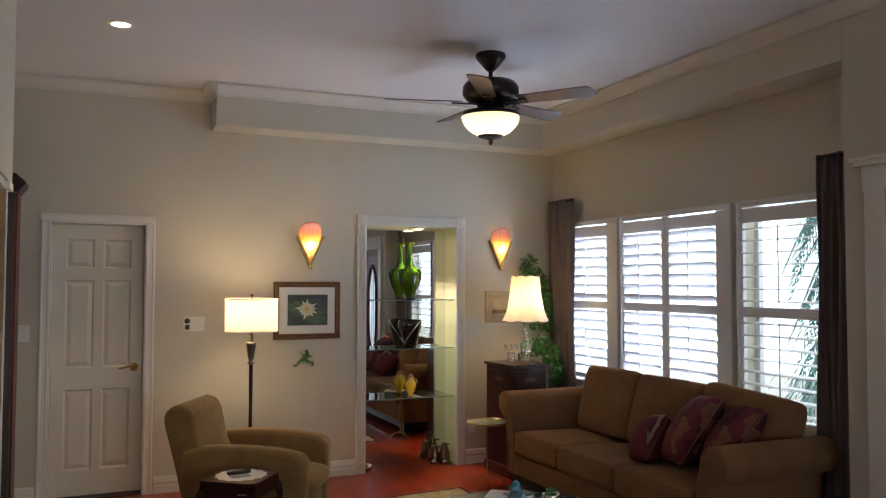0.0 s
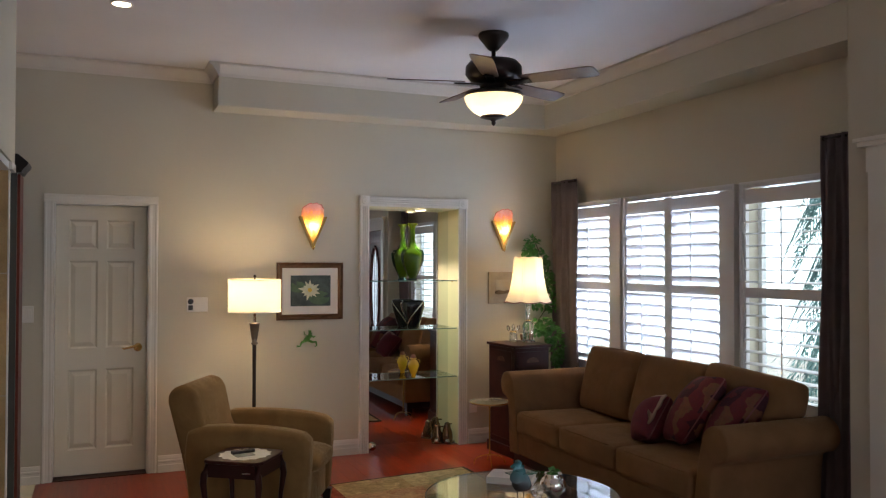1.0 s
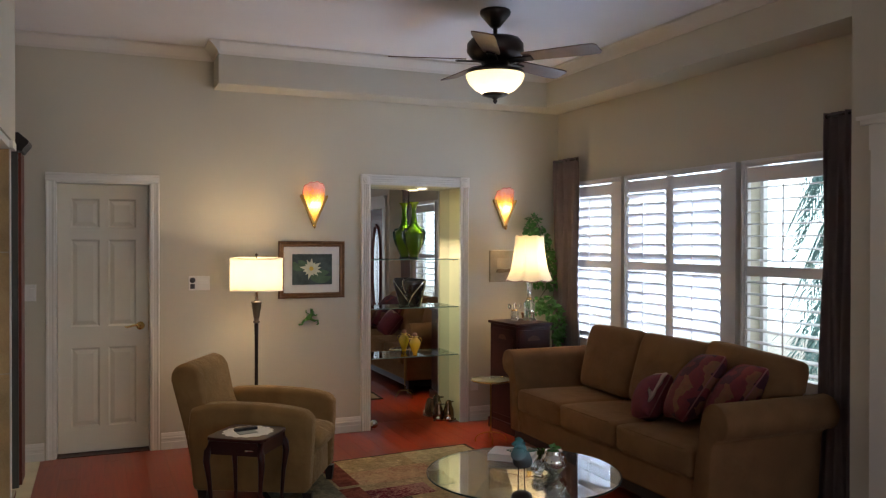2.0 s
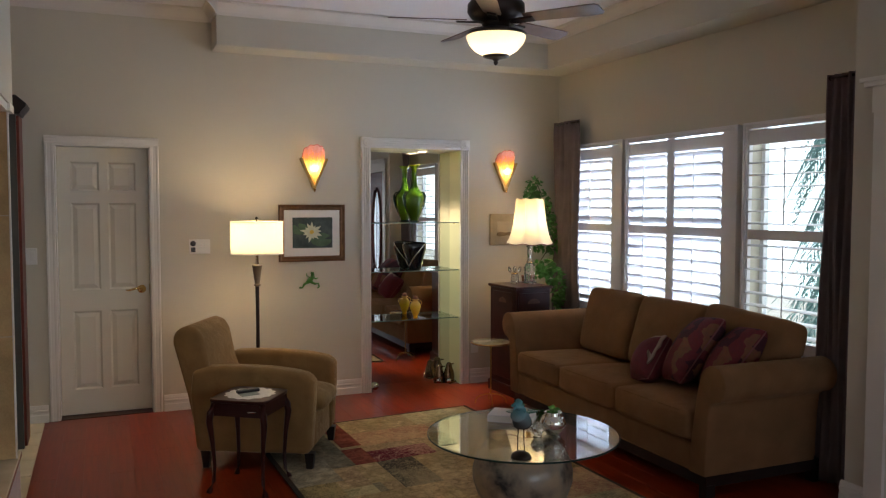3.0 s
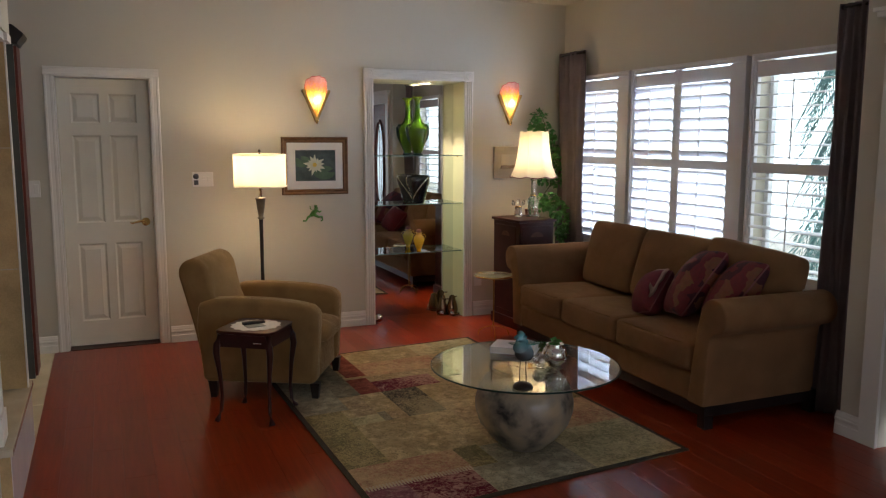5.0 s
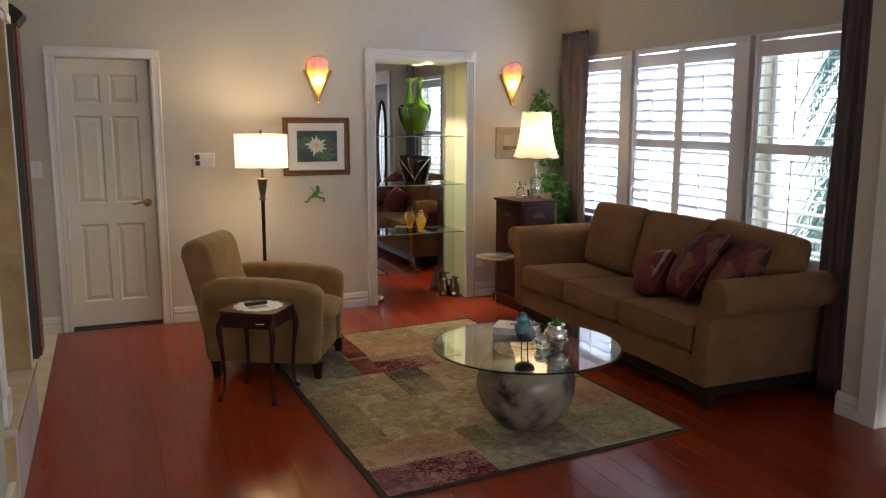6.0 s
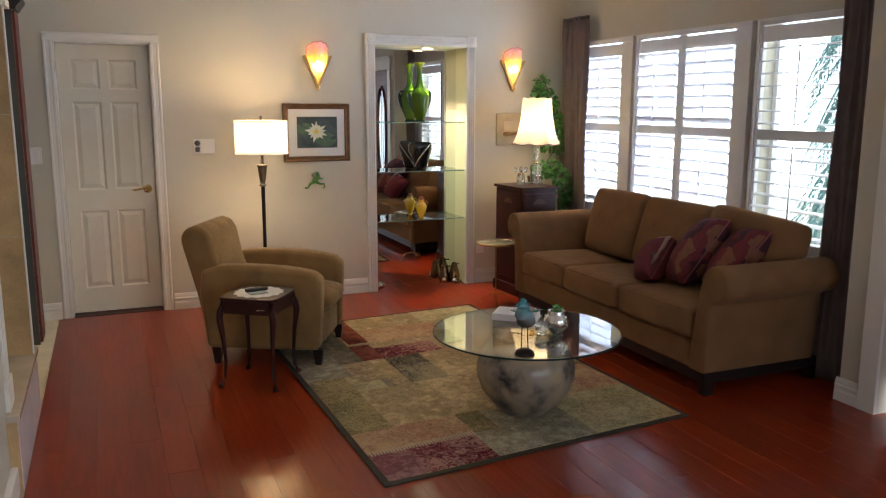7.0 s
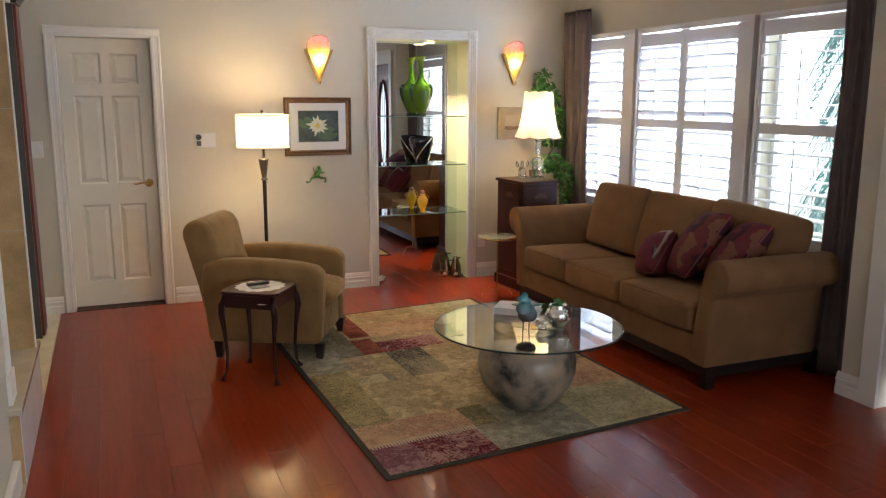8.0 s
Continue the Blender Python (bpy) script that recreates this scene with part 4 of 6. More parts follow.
def sconce(x):
    sc = empty("wall_sconce", pose(x, YB, 1.735), "lit flame-coloured art-glass wall sconce on brass bracket", "wall lamp", "wall sconces")
    bm = bmesh.new()
    n, rows = 30, 18
    grid, rim = [], []
    for j in range(rows + 1):
        t = j / rows
        row = []
        for i in range(n + 1):
            a = math.pi * i / n
            top = 0.255 + 0.100 * max(0.0, math.sin(a)) ** 0.55 + 0.010 * abs(math.sin(5.5 * a))
            z = 0.02 + (top - 0.02) * t
            r = 0.010 + 0.078 * min(1, z / 0.24) ** 0.95 + 0.003 * math.cos(14 * a) * min(1, z / 0.2)
            if z > 0.24:
                r += 0.06 * (z - 0.24)
            row.append(bm.verts.new((r * math.cos(a), -0.006 - 0.85 * r * math.sin(a), z)))
            if j == rows:
                rim.append(tuple(row[-1].co))
        grid.append(row)
    for a, b in zip(grid, grid[1:]):
        for i in range(n):
            bm.faces.new((a[i], a[i + 1], b[i + 1], b[i]))
    part("glass_shade", bm, M_SCONCE, sc, "flame-streaked art glass", True)
    part("rim", tube(rim, 0.0035, 6), M_ROSERIM, sc, "rose-coloured scalloped rim", True)
    part("backplate", extrude_poly([(-0.098, 0.235), (0.098, 0.235), (0.008, 0.0), (-0.008, 0.0)], 0.006, "y"), M_BRASS, sc, "", False, pose(0, -0.0062, 0))
    for s in (-1, 1):
        strip = [(0, -0.012), (s * 0.116, 0.246), (s * 0.112, 0.258), (s * 0.088, 0.252), (s * 0.090, 0.240), (0, 0.026)]
        part("bracket_arm", extrude_poly(strip, 0.034, "y"), M_OLDBRASS, sc, "", False, pose(0, -0.042, 0))
    part("tip", lathe([(0, -0.022), (0.008, -0.012), (0.013, 0.004), (0.015, 0.024), (0, 0.024)], 12), M_BRASS, sc, "", True, pose(0, -0.046, 0.0))


sconce(1.62)
sconce(3.387)

# ---- framed lotus picture ----
def ring_frame(x0, x1, z0, z1, w, d, y):
    bm = bmesh.new()
    prof = [(0, 0), (0, d * 0.7), (w * 0.15, d), (w * 0.35, d * 0.9), (w * 0.5, d * 0.6), (w * 0.8, d * 0.7), (w, d * 0.4), (w, 0)]
    rows = []
    for o, h in prof:
        rows.append([bm.verts.new((a, y - h, b)) for a, b in ((x0 + o, z0 + o), (x1 - o, z0 + o), (x1 - o, z1 - o), (x0 + o, z1 - o))])
    for r0, r1 in zip(rows, rows[1:]):
        for k in range(4):
            bm.faces.new((r0[k], r0[(k + 1) % 4], r1[(k + 1) % 4], r1[k]))
    bmesh.ops.recalc_face_normals(bm, faces=bm.faces)
    return bm


pic = empty("framed_picture", pose(0, 0, 0), "framed print of a white water lily on dark leaves", "picture")
part("frame", ring_frame(1.327, 1.882, 1.141, 1.611, 0.045, 0.028, YB - 0.001), M_GOLD, pic, "brown and gilt wooden frame")
part("mat", boxes((1.37, 1.84, YB - 0.012, YB - 0.004, 1.184, 1.568)), M_MAT, pic, "pale pink-white mat")
M_POND = material("print_dark_green", (0.060, 0.082, 0.072), 0.5, spread=0.6, scale=12, bump=0)
M_PAD = material("print_leaf_green", (0.09, 0.15, 0.08), 0.5, spread=0.4, scale=20, bump=0)
M_PETAL = material("print_petal_white", (0.68, 0.66, 0.48), 0.5, spread=0.15, scale=30, bump=0)
M_HEART = material("print_yellow", (0.75, 0.52, 0.08), 0.5, bump=0)
ax0, ax1, az0, az1 = 1.441, 1.775, 1.253, 1.505
part("print", boxes((ax0, ax1, YB - 0.014, YB - 0.0125, az0, az1)), M_POND, pic, "dark pond print")
fx, fz = 1.60, 1.385
for (px_, pz_, r0, rot0) in ((1.68, 1.32, 0.075, 0.3), (1.50, 1.41, 0.06, 2.0)):
    poly = []
    for k in range(24):
        a = 2 * math.pi * k / 24
        rr = r0 * (0.95 if k else 0.25)
        poly.append((min(ax1 - 0.002, max(ax0 + 0.002, px_ + 1.25 * rr * math.cos(a + rot0))), min(az1 - 0.002, max(az0 + 0.002, pz_ + 0.8 * rr * math.sin(a + rot0)))))
    part("lily_pad", extrude_poly(poly, 0.0004, "y"), M_PAD, pic, "", False, pose(0, YB - 0.0148, 0))
for k in range(13):
    a = 2 * math.pi * k / 13 + 0.1
    ln = 0.084 + 0.018 * math.sin(k * 2.3)
    c, s = math.cos(a), math.sin(a) * 0.92
    poly = [(0, 0), (0.5 * ln * c - 0.016 * s, 0.5 * ln * s + 0.016 * c), (ln * c, ln * s), (0.5 * ln * c + 0.016 * s, 0.5 * ln * s - 0.016 * c)]
    part("petal", extrude_poly([(fx + p, fz + q) for p, q in poly], 0.0003, "y"), M_PETAL, pic, "", False, pose(0, YB - 0.0152 - 0.0003 * (k % 2), 0))
part("flower_heart", extrude_poly([(fx + 0.018 * math.cos(2 * math.pi * k / 12), fz + 0.018 * math.sin(2 * math.pi * k / 12)) for k in range(12)], 0.0004, "y"), M_HEART, pic, "yellow flower centre", False, pose(0, YB - 0.0162, 0))

# small plaque behind the table lamp
pl = empty("wall_plaque", pose(0, 0, 0), "small cream wall plaque with raised tan motif", "wall art")
M_PLAQ = material("cream_canvas", (0.40, 0.335, 0.235), 0.8, spread=0.15, scale=14, bump=0.2)
M_PLAQ2 = material("tan_relief", (0.22, 0.15, 0.08), 0.7, spread=0.3, scale=30)
part("board", soft_box(3.24, 3.52, YB - 0.02, YB - 0.001, 1.244, 1.53, 0.004), M_PLAQ, pl)
part("inset", boxes((3.31, 3.46, YB - 0.023, YB - 0.0202, 1.34, 1.46)), material("pale_panel", (0.48, 0.41, 0.30), 0.8), pl)
part("relief", extrude_poly([(3.30, 1.335), (3.33, 1.325), (3.42, 1.335), (3.47, 1.325), (3.47, 1.35), (3.43, 1.365), (3.40, 1.358), (3.34, 1.365), (3.31, 1.36)], 0.012, "y"), M_PLAQ2, pl, "dark tan relief", False, pose(0, YB - 0.036, 0))

# frog ornament: one plain shape
M_FROG = material("green_enamel", (0.10, 0.26, 0.05), 0.35, spread=0.35, scale=30, bump=0.1)
bm = bmesh.new()


def blob(bm, pts, radii, n=8):
    q = tube(pts, radii, n)
    me = bpy.data.meshes.new("tmp")
    q.to_mesh(me)
    q.free()
    bm.from_mesh(me)
    bpy.data.meshes.remove(me)


blob(bm, [(-0.03, 0, -0.02), (0, 0, 0.0), (0.025, -0.005, 0.03), (0.03, -0.005, 0.05)], [0.012, 0.026, 0.024, 0.012])
blob(bm, [(0.02, -0.005, 0.04), (0.015, -0.008, 0.062), (0.005, -0.008, 0.07)], [0.018, 0.016, 0.006])
blob(bm, [(-0.01, 0, -0.01), (-0.05, -0.004, -0.03), (-0.065, 0, -0.06), (-0.09, 0, -0.058)], [0.012, 0.010, 0.007, 0.008])
blob(bm, [(0.0, 0, -0.01), (0.04, -0.004, -0.03), (0.07, 0, -0.028), (0.075, 0, -0.06), (0.06, 0, -0.065)], [0.012, 0.010, 0.008, 0.007, 0.007])
blob(bm, [(0.02, 0, 0.03), (0.05, 0, 0.01), (0.065, 0, 0.02)], [0.008, 0.006, 0.006])
blob(bm, [(0.0, 0, 0.02), (-0.03, 0, 0.04), (-0.028, 0, 0.06)], [0.008, 0.006, 0.006])
tagged(part("frog_ornament", bm, M_FROG, None, "", True, pose(1.583, YB - 0.018, 0.985)), "small green frog ornament hung on the wall", "wall art")

# ---- wall plates ----
M_DIAL = material("dark_dial", (0.05, 0.045, 0.05), 0.4)
th = empty("wall_control", pose(0, 0, 0), "white wall control plate with round dark dial", "thermostat")
part("plate", soft_box(0.628, 0.788, YB - 0.012, YB - 0.001, 1.224, 1.337, 0.004), M_PLASTIC, th)
part("dial", lathe([(0, 0.010), (0.018, 0.010), (0.021, 0.004), (0.022, 0)], 20), M_DIAL, th, "round dark dial", True, pose(0.658, YB - 0.012, 1.305, 90))
part("slot", soft_box(0.641, 0.675, YB - 0.018, YB - 0.011, 1.238, 1.276, 0.003), M_DIAL, th, "dark lower button")
for zz in (1.27, 1.29):
    part("rocker", soft_box(0.70, 0.732, YB - 0.017, YB - 0.011, zz, zz + 0.012, 0.002), M_PLASTIC, th)
    part("rocker", soft_box(0.742, 0.774, YB - 0.017, YB - 0.011, zz, zz + 0.012, 0.002), M_PLASTIC, th)
sw = empty("light_switch", pose(0, 0, 0), "white double light switch plate beside the door", "switch")
part("plate", soft_box(-0.545, -0.435, YB - 0.010, YB - 0.001, 1.17, 1.292, 0.004), M_PLASTIC, sw)
for sx in (-0.518, -0.466):
    part("rocker", soft_box(sx - 0.012, sx + 0.018, YB - 0.015, YB - 0.009, 1.20, 1.265, 0.003), M_PLASTIC, sw)
ot = empty("wall_outlet", pose(0, 0, 0), "white wall outlet with plugged-in adapter", "outlet")
part("plate", soft_box(3.055, 3.13, YB - 0.008, YB - 0.001, 0.272, 0.39, 0.003), M_PLASTIC, ot)
part("plug", soft_box(3.07, 3.115, YB - 0.05, YB - 0.0085, 0.345, 0.385, 0.006), M_PLASTIC, ot, "white plug")
part("socket", soft_box(3.074, 3.11, YB - 0.011, YB - 0.0082, 0.285, 0.325, 0.0012), M_MAT, ot)

# ---- floor lamp ----
fl = empty("floor_lamp", pose(FLOOR_LAMP[0], FLOOR_LAMP[1], 0), "lit floor lamp with white drum shade and bronze pole", "floor lamp")
part("shade", lathe([(0.188, 1.245), (0.190, 1.25), (0.190, 1.482), (0.188, 1.487)], 56), M_SHADE, fl, "white linen drum shade", True)
part("shade_trim", lathe([(0.1915, 1.476), (0.1925, 1.476), (0.1925, 1.486), (0.1915, 1.486), (0.1915, 1.476)], 56), M_MAT, fl)
part("shade_trim", lathe([(0.1915, 1.244), (0.1925, 1.244), (0.1925, 1.254), (0.1915, 1.254), (0.1915, 1.244)], 56), M_MAT, fl)
part("spider", tube([(-0.188, 0, 1.475), (0, 0, 1.48), (0.188, 0, 1.475)], 0.003, 6), M_BRONZE, fl)
part("finial", lathe([(0, 1.48), (0.006, 1.48), (0.004, 1.497), (0.012, 1.505), (0.008, 1.515), (0, 1.522)], 14), M_BRONZE, fl, "", True)
part("harp", tube([(0.0, 0, 1.24), (0.055, 0, 1.29), (0.062, 0, 1.40), (0, 0, 1.48), (-0.062, 0, 1.40), (-0.055, 0, 1.29), (0, 0, 1.24)], 0.002, 6), M_BRONZE, fl)
part("neck", lathe([(0.013, 1.16), (0.013, 1.26), (0.016, 1.262), (0, 1.264)], 16), M_SILVER, fl, "", True)
part("cup", lathe([(0, 1.165), (0.036, 1.165), (0.040, 1.158), (0.036, 1.15), (0.032, 1.12), (0.022, 1.05), (0.016, 1.022), (0.026, 1.018), (0.026, 1.008), (0.014, 1.002), (0, 1.0)], 28), material("aged_pewter", (0.22, 0.18, 0.14), 0.32, metal=0.8, spread=0.25), fl, "pewter flared cup", True)
part("pole", lathe([(0.015, 1.003), (0.013, 0.7), (0.015, 0.3), (0.018, 0.03), (0, 0.03)], 18), M_BRONZE, fl, "", True)
part("base", lathe([(0, 0), (0.14, 0), (0.145, 0.012), (0.12, 0.026), (0.05, 0.04), (0.02, 0.06), (0, 0.06)], 36), M_BRONZE, fl, "", True)
part("bulb", lathe([(0, 1.40), (0.022, 1.39), (0.03, 1.36), (0.02, 1.32), (0.013, 1.29), (0, 1.29)], 14), shade_cloth("bulb_glass", (0.95, 0.92, 0.85), 0.8, 20), fl, "white lamp bulb", True, pose(0.035, 0, -0.02))


# ---- armchair ----
def soften(ob, width=0.03, seg=3, level=0):
    b = ob.modifiers.new("round", "BEVEL")
    b.width, b.segments, b.limit_method, b.angle_limit = width, seg, "ANGLE", radians(35)
    return ob


def armchair():
    ch = empty("armchair", pose(0.482, 5.055, 0, 0, 0, -28.0), "tan velour club armchair with curved arms", "armchair")
    W = 0.70
    arm = [(0.02, 0.105), (-0.015, 0.45), (0.0, 0.60), (0.08, 0.625), (0.22, 0.632), (0.38, 0.630), (0.52, 0.622), (0.63, 0.608), (0.700, 0.592), (0.735, 0.575), (0.750, 0.545), (0.750, 0.45), (0.728, 0.105)]
    for y0 in (0.0, W - 0.135):
        soften(part("arm", extrude_poly(arm, 0.135, "y"), M_CHAIR, ch, "", True, pose(0, y0, 0)), 0.035, 4)
    back = [(0.03, 0.11), (-0.04, 0.45), (-0.125, 0.76), (-0.125, 0.81), (-0.09, 0.855), (-0.03, 0.872), (0.03, 0.855), (0.062, 0.80), (0.105, 0.60), (0.18, 0.42), (0.20, 0.11)]
    soften(part("backrest", extrude_poly(back, W - 0.20, "y"), M_CHAIR, ch, "", True, pose(0, 0.02, 0)), 0.06, 5)
    seat = part("seat_cushion", cushion(0.60, W - 0.275, 0.19, 0.35), M_CHAIR, ch, "", True, pose(0.49, W / 2, 0.285))
    soften(part("front_rail", boxes((0.15, 0.725, 0.135, W - 0.135, 0.105, 0.30)), M_CHAIR, ch, "", True), 0.03, 3)
    for (x, y) in ((0.045, 0.02), (0.69, 0.02), (0.045, W - 0.075), (0.68, W - 0.075)):
        bm = bmesh.new()
        lo = [bm.verts.new((x + 0.012 + a * 0.034, y + 0.008 + b * 0.034, 0)) for a, b in ((0, 0), (1, 0), (1, 1), (0, 1))]
        hi = [bm.verts.new((x + a * 0.058, y + b * 0.055, 0.108)) for a, b in ((0, 0), (1, 0), (1, 1), (0, 1))]
        bm.faces.new(lo[::-1])
        bm.faces.new(hi)
        for k in range(4):
            bm.faces.new((lo[k], lo[(k + 1) % 4], hi[(k + 1) % 4], hi[k]))
        part("leg", bm, M_DARKLEG, ch, "tapered dark wooden leg")
    return ch


armchair()


# ---- queen-anne side table ----
def side_table():
    tb = empty("side_table", pose(0.76, 4.63, 0, 0, 0, -35.5), "small dark mahogany side table with cabriole legs", "side table")
    s = 0.175
    top = []
    for k in range(40):
        a = 2 * math.pi * k / 40
        c, q = math.cos(a), math.sin(a)
        r = s / (abs(c) ** 8 + abs(q) ** 8) ** 0.125
        top.append((r * c, r * q))
    soften(part("tabletop", extrude_poly(top, 0.018, "z"), M_MAHOG, tb, "", False, pose(0, 0, 0.512)), 0.005, 2)
    part("apron", boxes((-s + 0.02, s - 0.02, -s + 0.02, -s + 0.034, 0.435, 0.511), (-s + 0.02, s - 0.02, s - 0.034, s - 0.02, 0.435, 0.511), (-s + 0.02, -s + 0.034, -s + 0.034, s - 0.034, 0.435, 0.511), (s - 0.034, s - 0.02, -s + 0.034, s - 0.034, 0.435, 0.511)), M_MAHOG, tb)
    part("drawer_pull", tube([(0.06, -s + 0.02, 0.47), (0.07, -s + 0.005, 0.468), (0.11, -s + 0.005, 0.468), (0.12, -s + 0.02, 0.47)], 0.004, 6), M_SILVER, tb, "bright metal drawer pull", True)
    for sx in (-1, 1):
        for sy in (-1, 1):
            d = 0.7071
            pts = [(o * d * sx, o * d * sy, z) for o, z in ((0.205, 0.505), (0.225, 0.45), (0.232, 0.40), (0.215, 0.28), (0.205, 0.15), (0.212, 0.06), (0.232, 0.02), (0.24, 0.0))]
            part("leg", tube(pts, [0.018, 0.020, 0.019, 0.013, 0.010, 0.010, 0.014, 0.018], 10), M_MAHOG, tb, "", True)


side_table()
M_LACE = material("white_lace", (0.82, 0.80, 0.76), 0.9, spread=0.1, scale=60, bump=0.6, fine=300)
tagged(part("doily", lathe([(0, 0.0015), (0.05, 0.002), (0.09, 0.0018), (0.125, 0.002), (0.14, 0.0006)], 72, lambda a, i: 1 + (0.05 * math.cos(14 * a) if i > 2 else 0)), M_LACE, None, "", True, pose(0.765, 4.635, 0.5305)), "round white lace doily on the side table", "doily")
rc = empty("remote_control", pose(0.755, 4.655, 0.534, 0, 0, 12), "black remote control lying on the doily", "remote")
part("case", soft_box(-0.065, 0.065, -0.02, 0.02, 0, 0.018, 0.006), material("black_plastic", (0.012, 0.012, 0.013), 0.4), rc)
part("keypad", boxes((-0.05, 0.03, -0.012, 0.012, 0.0182, 0.0192)), M_DIAL, rc)
tagged(part("note_card", soft_box(-0.055, 0.05, -0.035, 0.03, 0, 0.004, 0.001), material("grey_card", (0.30, 0.31, 0.28), 0.5), None, "", False, pose(0.755, 4.60, 0.5335, 0, 0, 12)), "small grey card on the lace doily", "card")


# ---- sofa ----
def boxed_cushion(w, d, h, r, crown):
    """Boxed pad with welted edges, base centre at the origin; returns the pad and its two welts."""
    bm = bmesh.new()
    bmesh.ops.create_cube(bm, size=2.0)
    bmesh.ops.subdivide_edges(bm, edges=bm.edges[:], cuts=13, use_grid_fill=True)
    half = Vector((w / 2, d / 2, h / 2))
    for v in bm.verts:
        u = Vector([math.copysign(abs(c) ** 0.55, c) for c in v.co])
        p = Vector([u[k] * half[k] for k in range(3)])
        core = Vector([max(-half[k] + r, min(half[k] - r, p[k])) for k in range(3)])
        if (p - core).length > 1e-6:
            p = core + (p - core).normalized() * r
        bulge = (1 - u.x * u.x) * (1 - u.y * u.y)
        p.z += crown * bulge * (1 if u.z > 0 else 0.2)
        p.x += 0.012 * (1 - u.y * u.y) * (1 - u.z * u.z) * (1 if u.x > 0 else -1)
        v.co = p + Vector((0, 0, h / 2))
    welts = []
    q = r * 0.30
    for z in (q * 0.9, h - q * 0.9):
        loop = []
        for k in range(49):
            a = 2 * math.pi * k / 48
            c, sn = math.cos(a), math.sin(a)
            m_ = (abs(c) ** 14 + abs(sn) ** 14) ** (1 / 14)
            loop.append(((w / 2 - q * 0.8) * c / m_, (d / 2 - q * 0.8) * sn / m_, z))
        welts.append(tube(loop, 0.0055, 6))
    return bm, welts


def sofa():
    so = empty("sofa", pose(0, 0, 0), "brown chenille three-seat sofa with rolled arms", "sofa")
    X0, X1, Y0, Y1 = 2.97, 3.87, 3.25, 5.80
    soften(part("base", boxes((X0 + 0.012, X1, Y0 + 0.20, Y1 - 0.20, 0.135, 0.30)), M_SOFA, so), 0.015, 2)
    part("plinth", boxes((X0 + 0.03, X1 - 0.02, Y0 + 0.17, Y1 - 0.17, 0.07, 0.1345)), M_DARKLEG, so, "dark wooden plinth")
    for y0, s in ((Y0, 1), (Y1, -1)):
        prof = [(0.282, 0.136), (0.262, 0.343), (0.226, 0.57)]
        for k in range(14):
            a = radians(15 + 225 * k / 13)
            prof.append((0.102 + 0.10 * math.cos(a), 0.653 + 0.10 * math.sin(a)))
        prof += [(0.088, 0.558), (0.120, 0.535), (0.130, 0.47), (0.15, 0.136)]
        poly = [(y0 + s * a, b) for a, b in prof]
        ob = soften(part("arm", extrude_poly(poly, 0.80, "x"), M_SOFA, so, "", True, pose(X0 + 0.0, 0, 0)), 0.010, 2)
    for ya, yb in ((3.525, 4.235), (4.235, 4.91), (4.91, 5.525)):
        seat, welts = boxed_cushion(0.68, yb - ya - 0.006, 0.165, 0.032, 0.026)
        seat = part("seat_cushion", seat, M_SOFA, so, "", True, pose(X0 + 0.325, (ya + yb) / 2, 0.297, 0, 1.5, random.uniform(-0.6, 0.6)))
        for welt in welts:
            part("welt", welt, M_SOFA, seat, "", True)
    soften(part("back_frame", boxes((3.64, X1, Y0 + 0.20, Y1 - 0.20, 0.30, 0.70)), M_SOFA, so, "", True), 0.05, 4)
    wide = [(3.51, 4.115), (4.10, 4.80), (4.78, 5.46)]
    for k, (a, b) in enumerate(wide):
        m = pose(3.575, (a + b) / 2, [0.72, 0.71, 0.715][k], 0, -76 + 3 * (k == 1), [2, 0, -3][k]) @ pose(0, 0, 0, 0, 0, [-3.5, 0, 1][k])
        pad = cushion(0.52, b - a, 0.24, 0.26, 20, 20, 0.03, 9)
        if k == 0:      # the end pad spreads over the arm above its roll
            for v_ in pad.verts:
                if v_.co.y < 0:
                    v_.co.y *= 1 + 0.46 * min(1.0, max(0.0, (v_.co.x + 0.04) / 0.10))
        part("back_cushion", pad, M_SOFA, so, "", True, m @ pose(0, 0, -0.12))
    for x in (X0 + 0.03, X1 - 0.09):
        for y in (Y0 + 0.165, Y1 - 0.225):
            part("leg", boxes((x, x + 0.06, y, y + 0.06, 0, 0.08)), M_DARKLEG, so, "block dark wooden foot")


sofa()


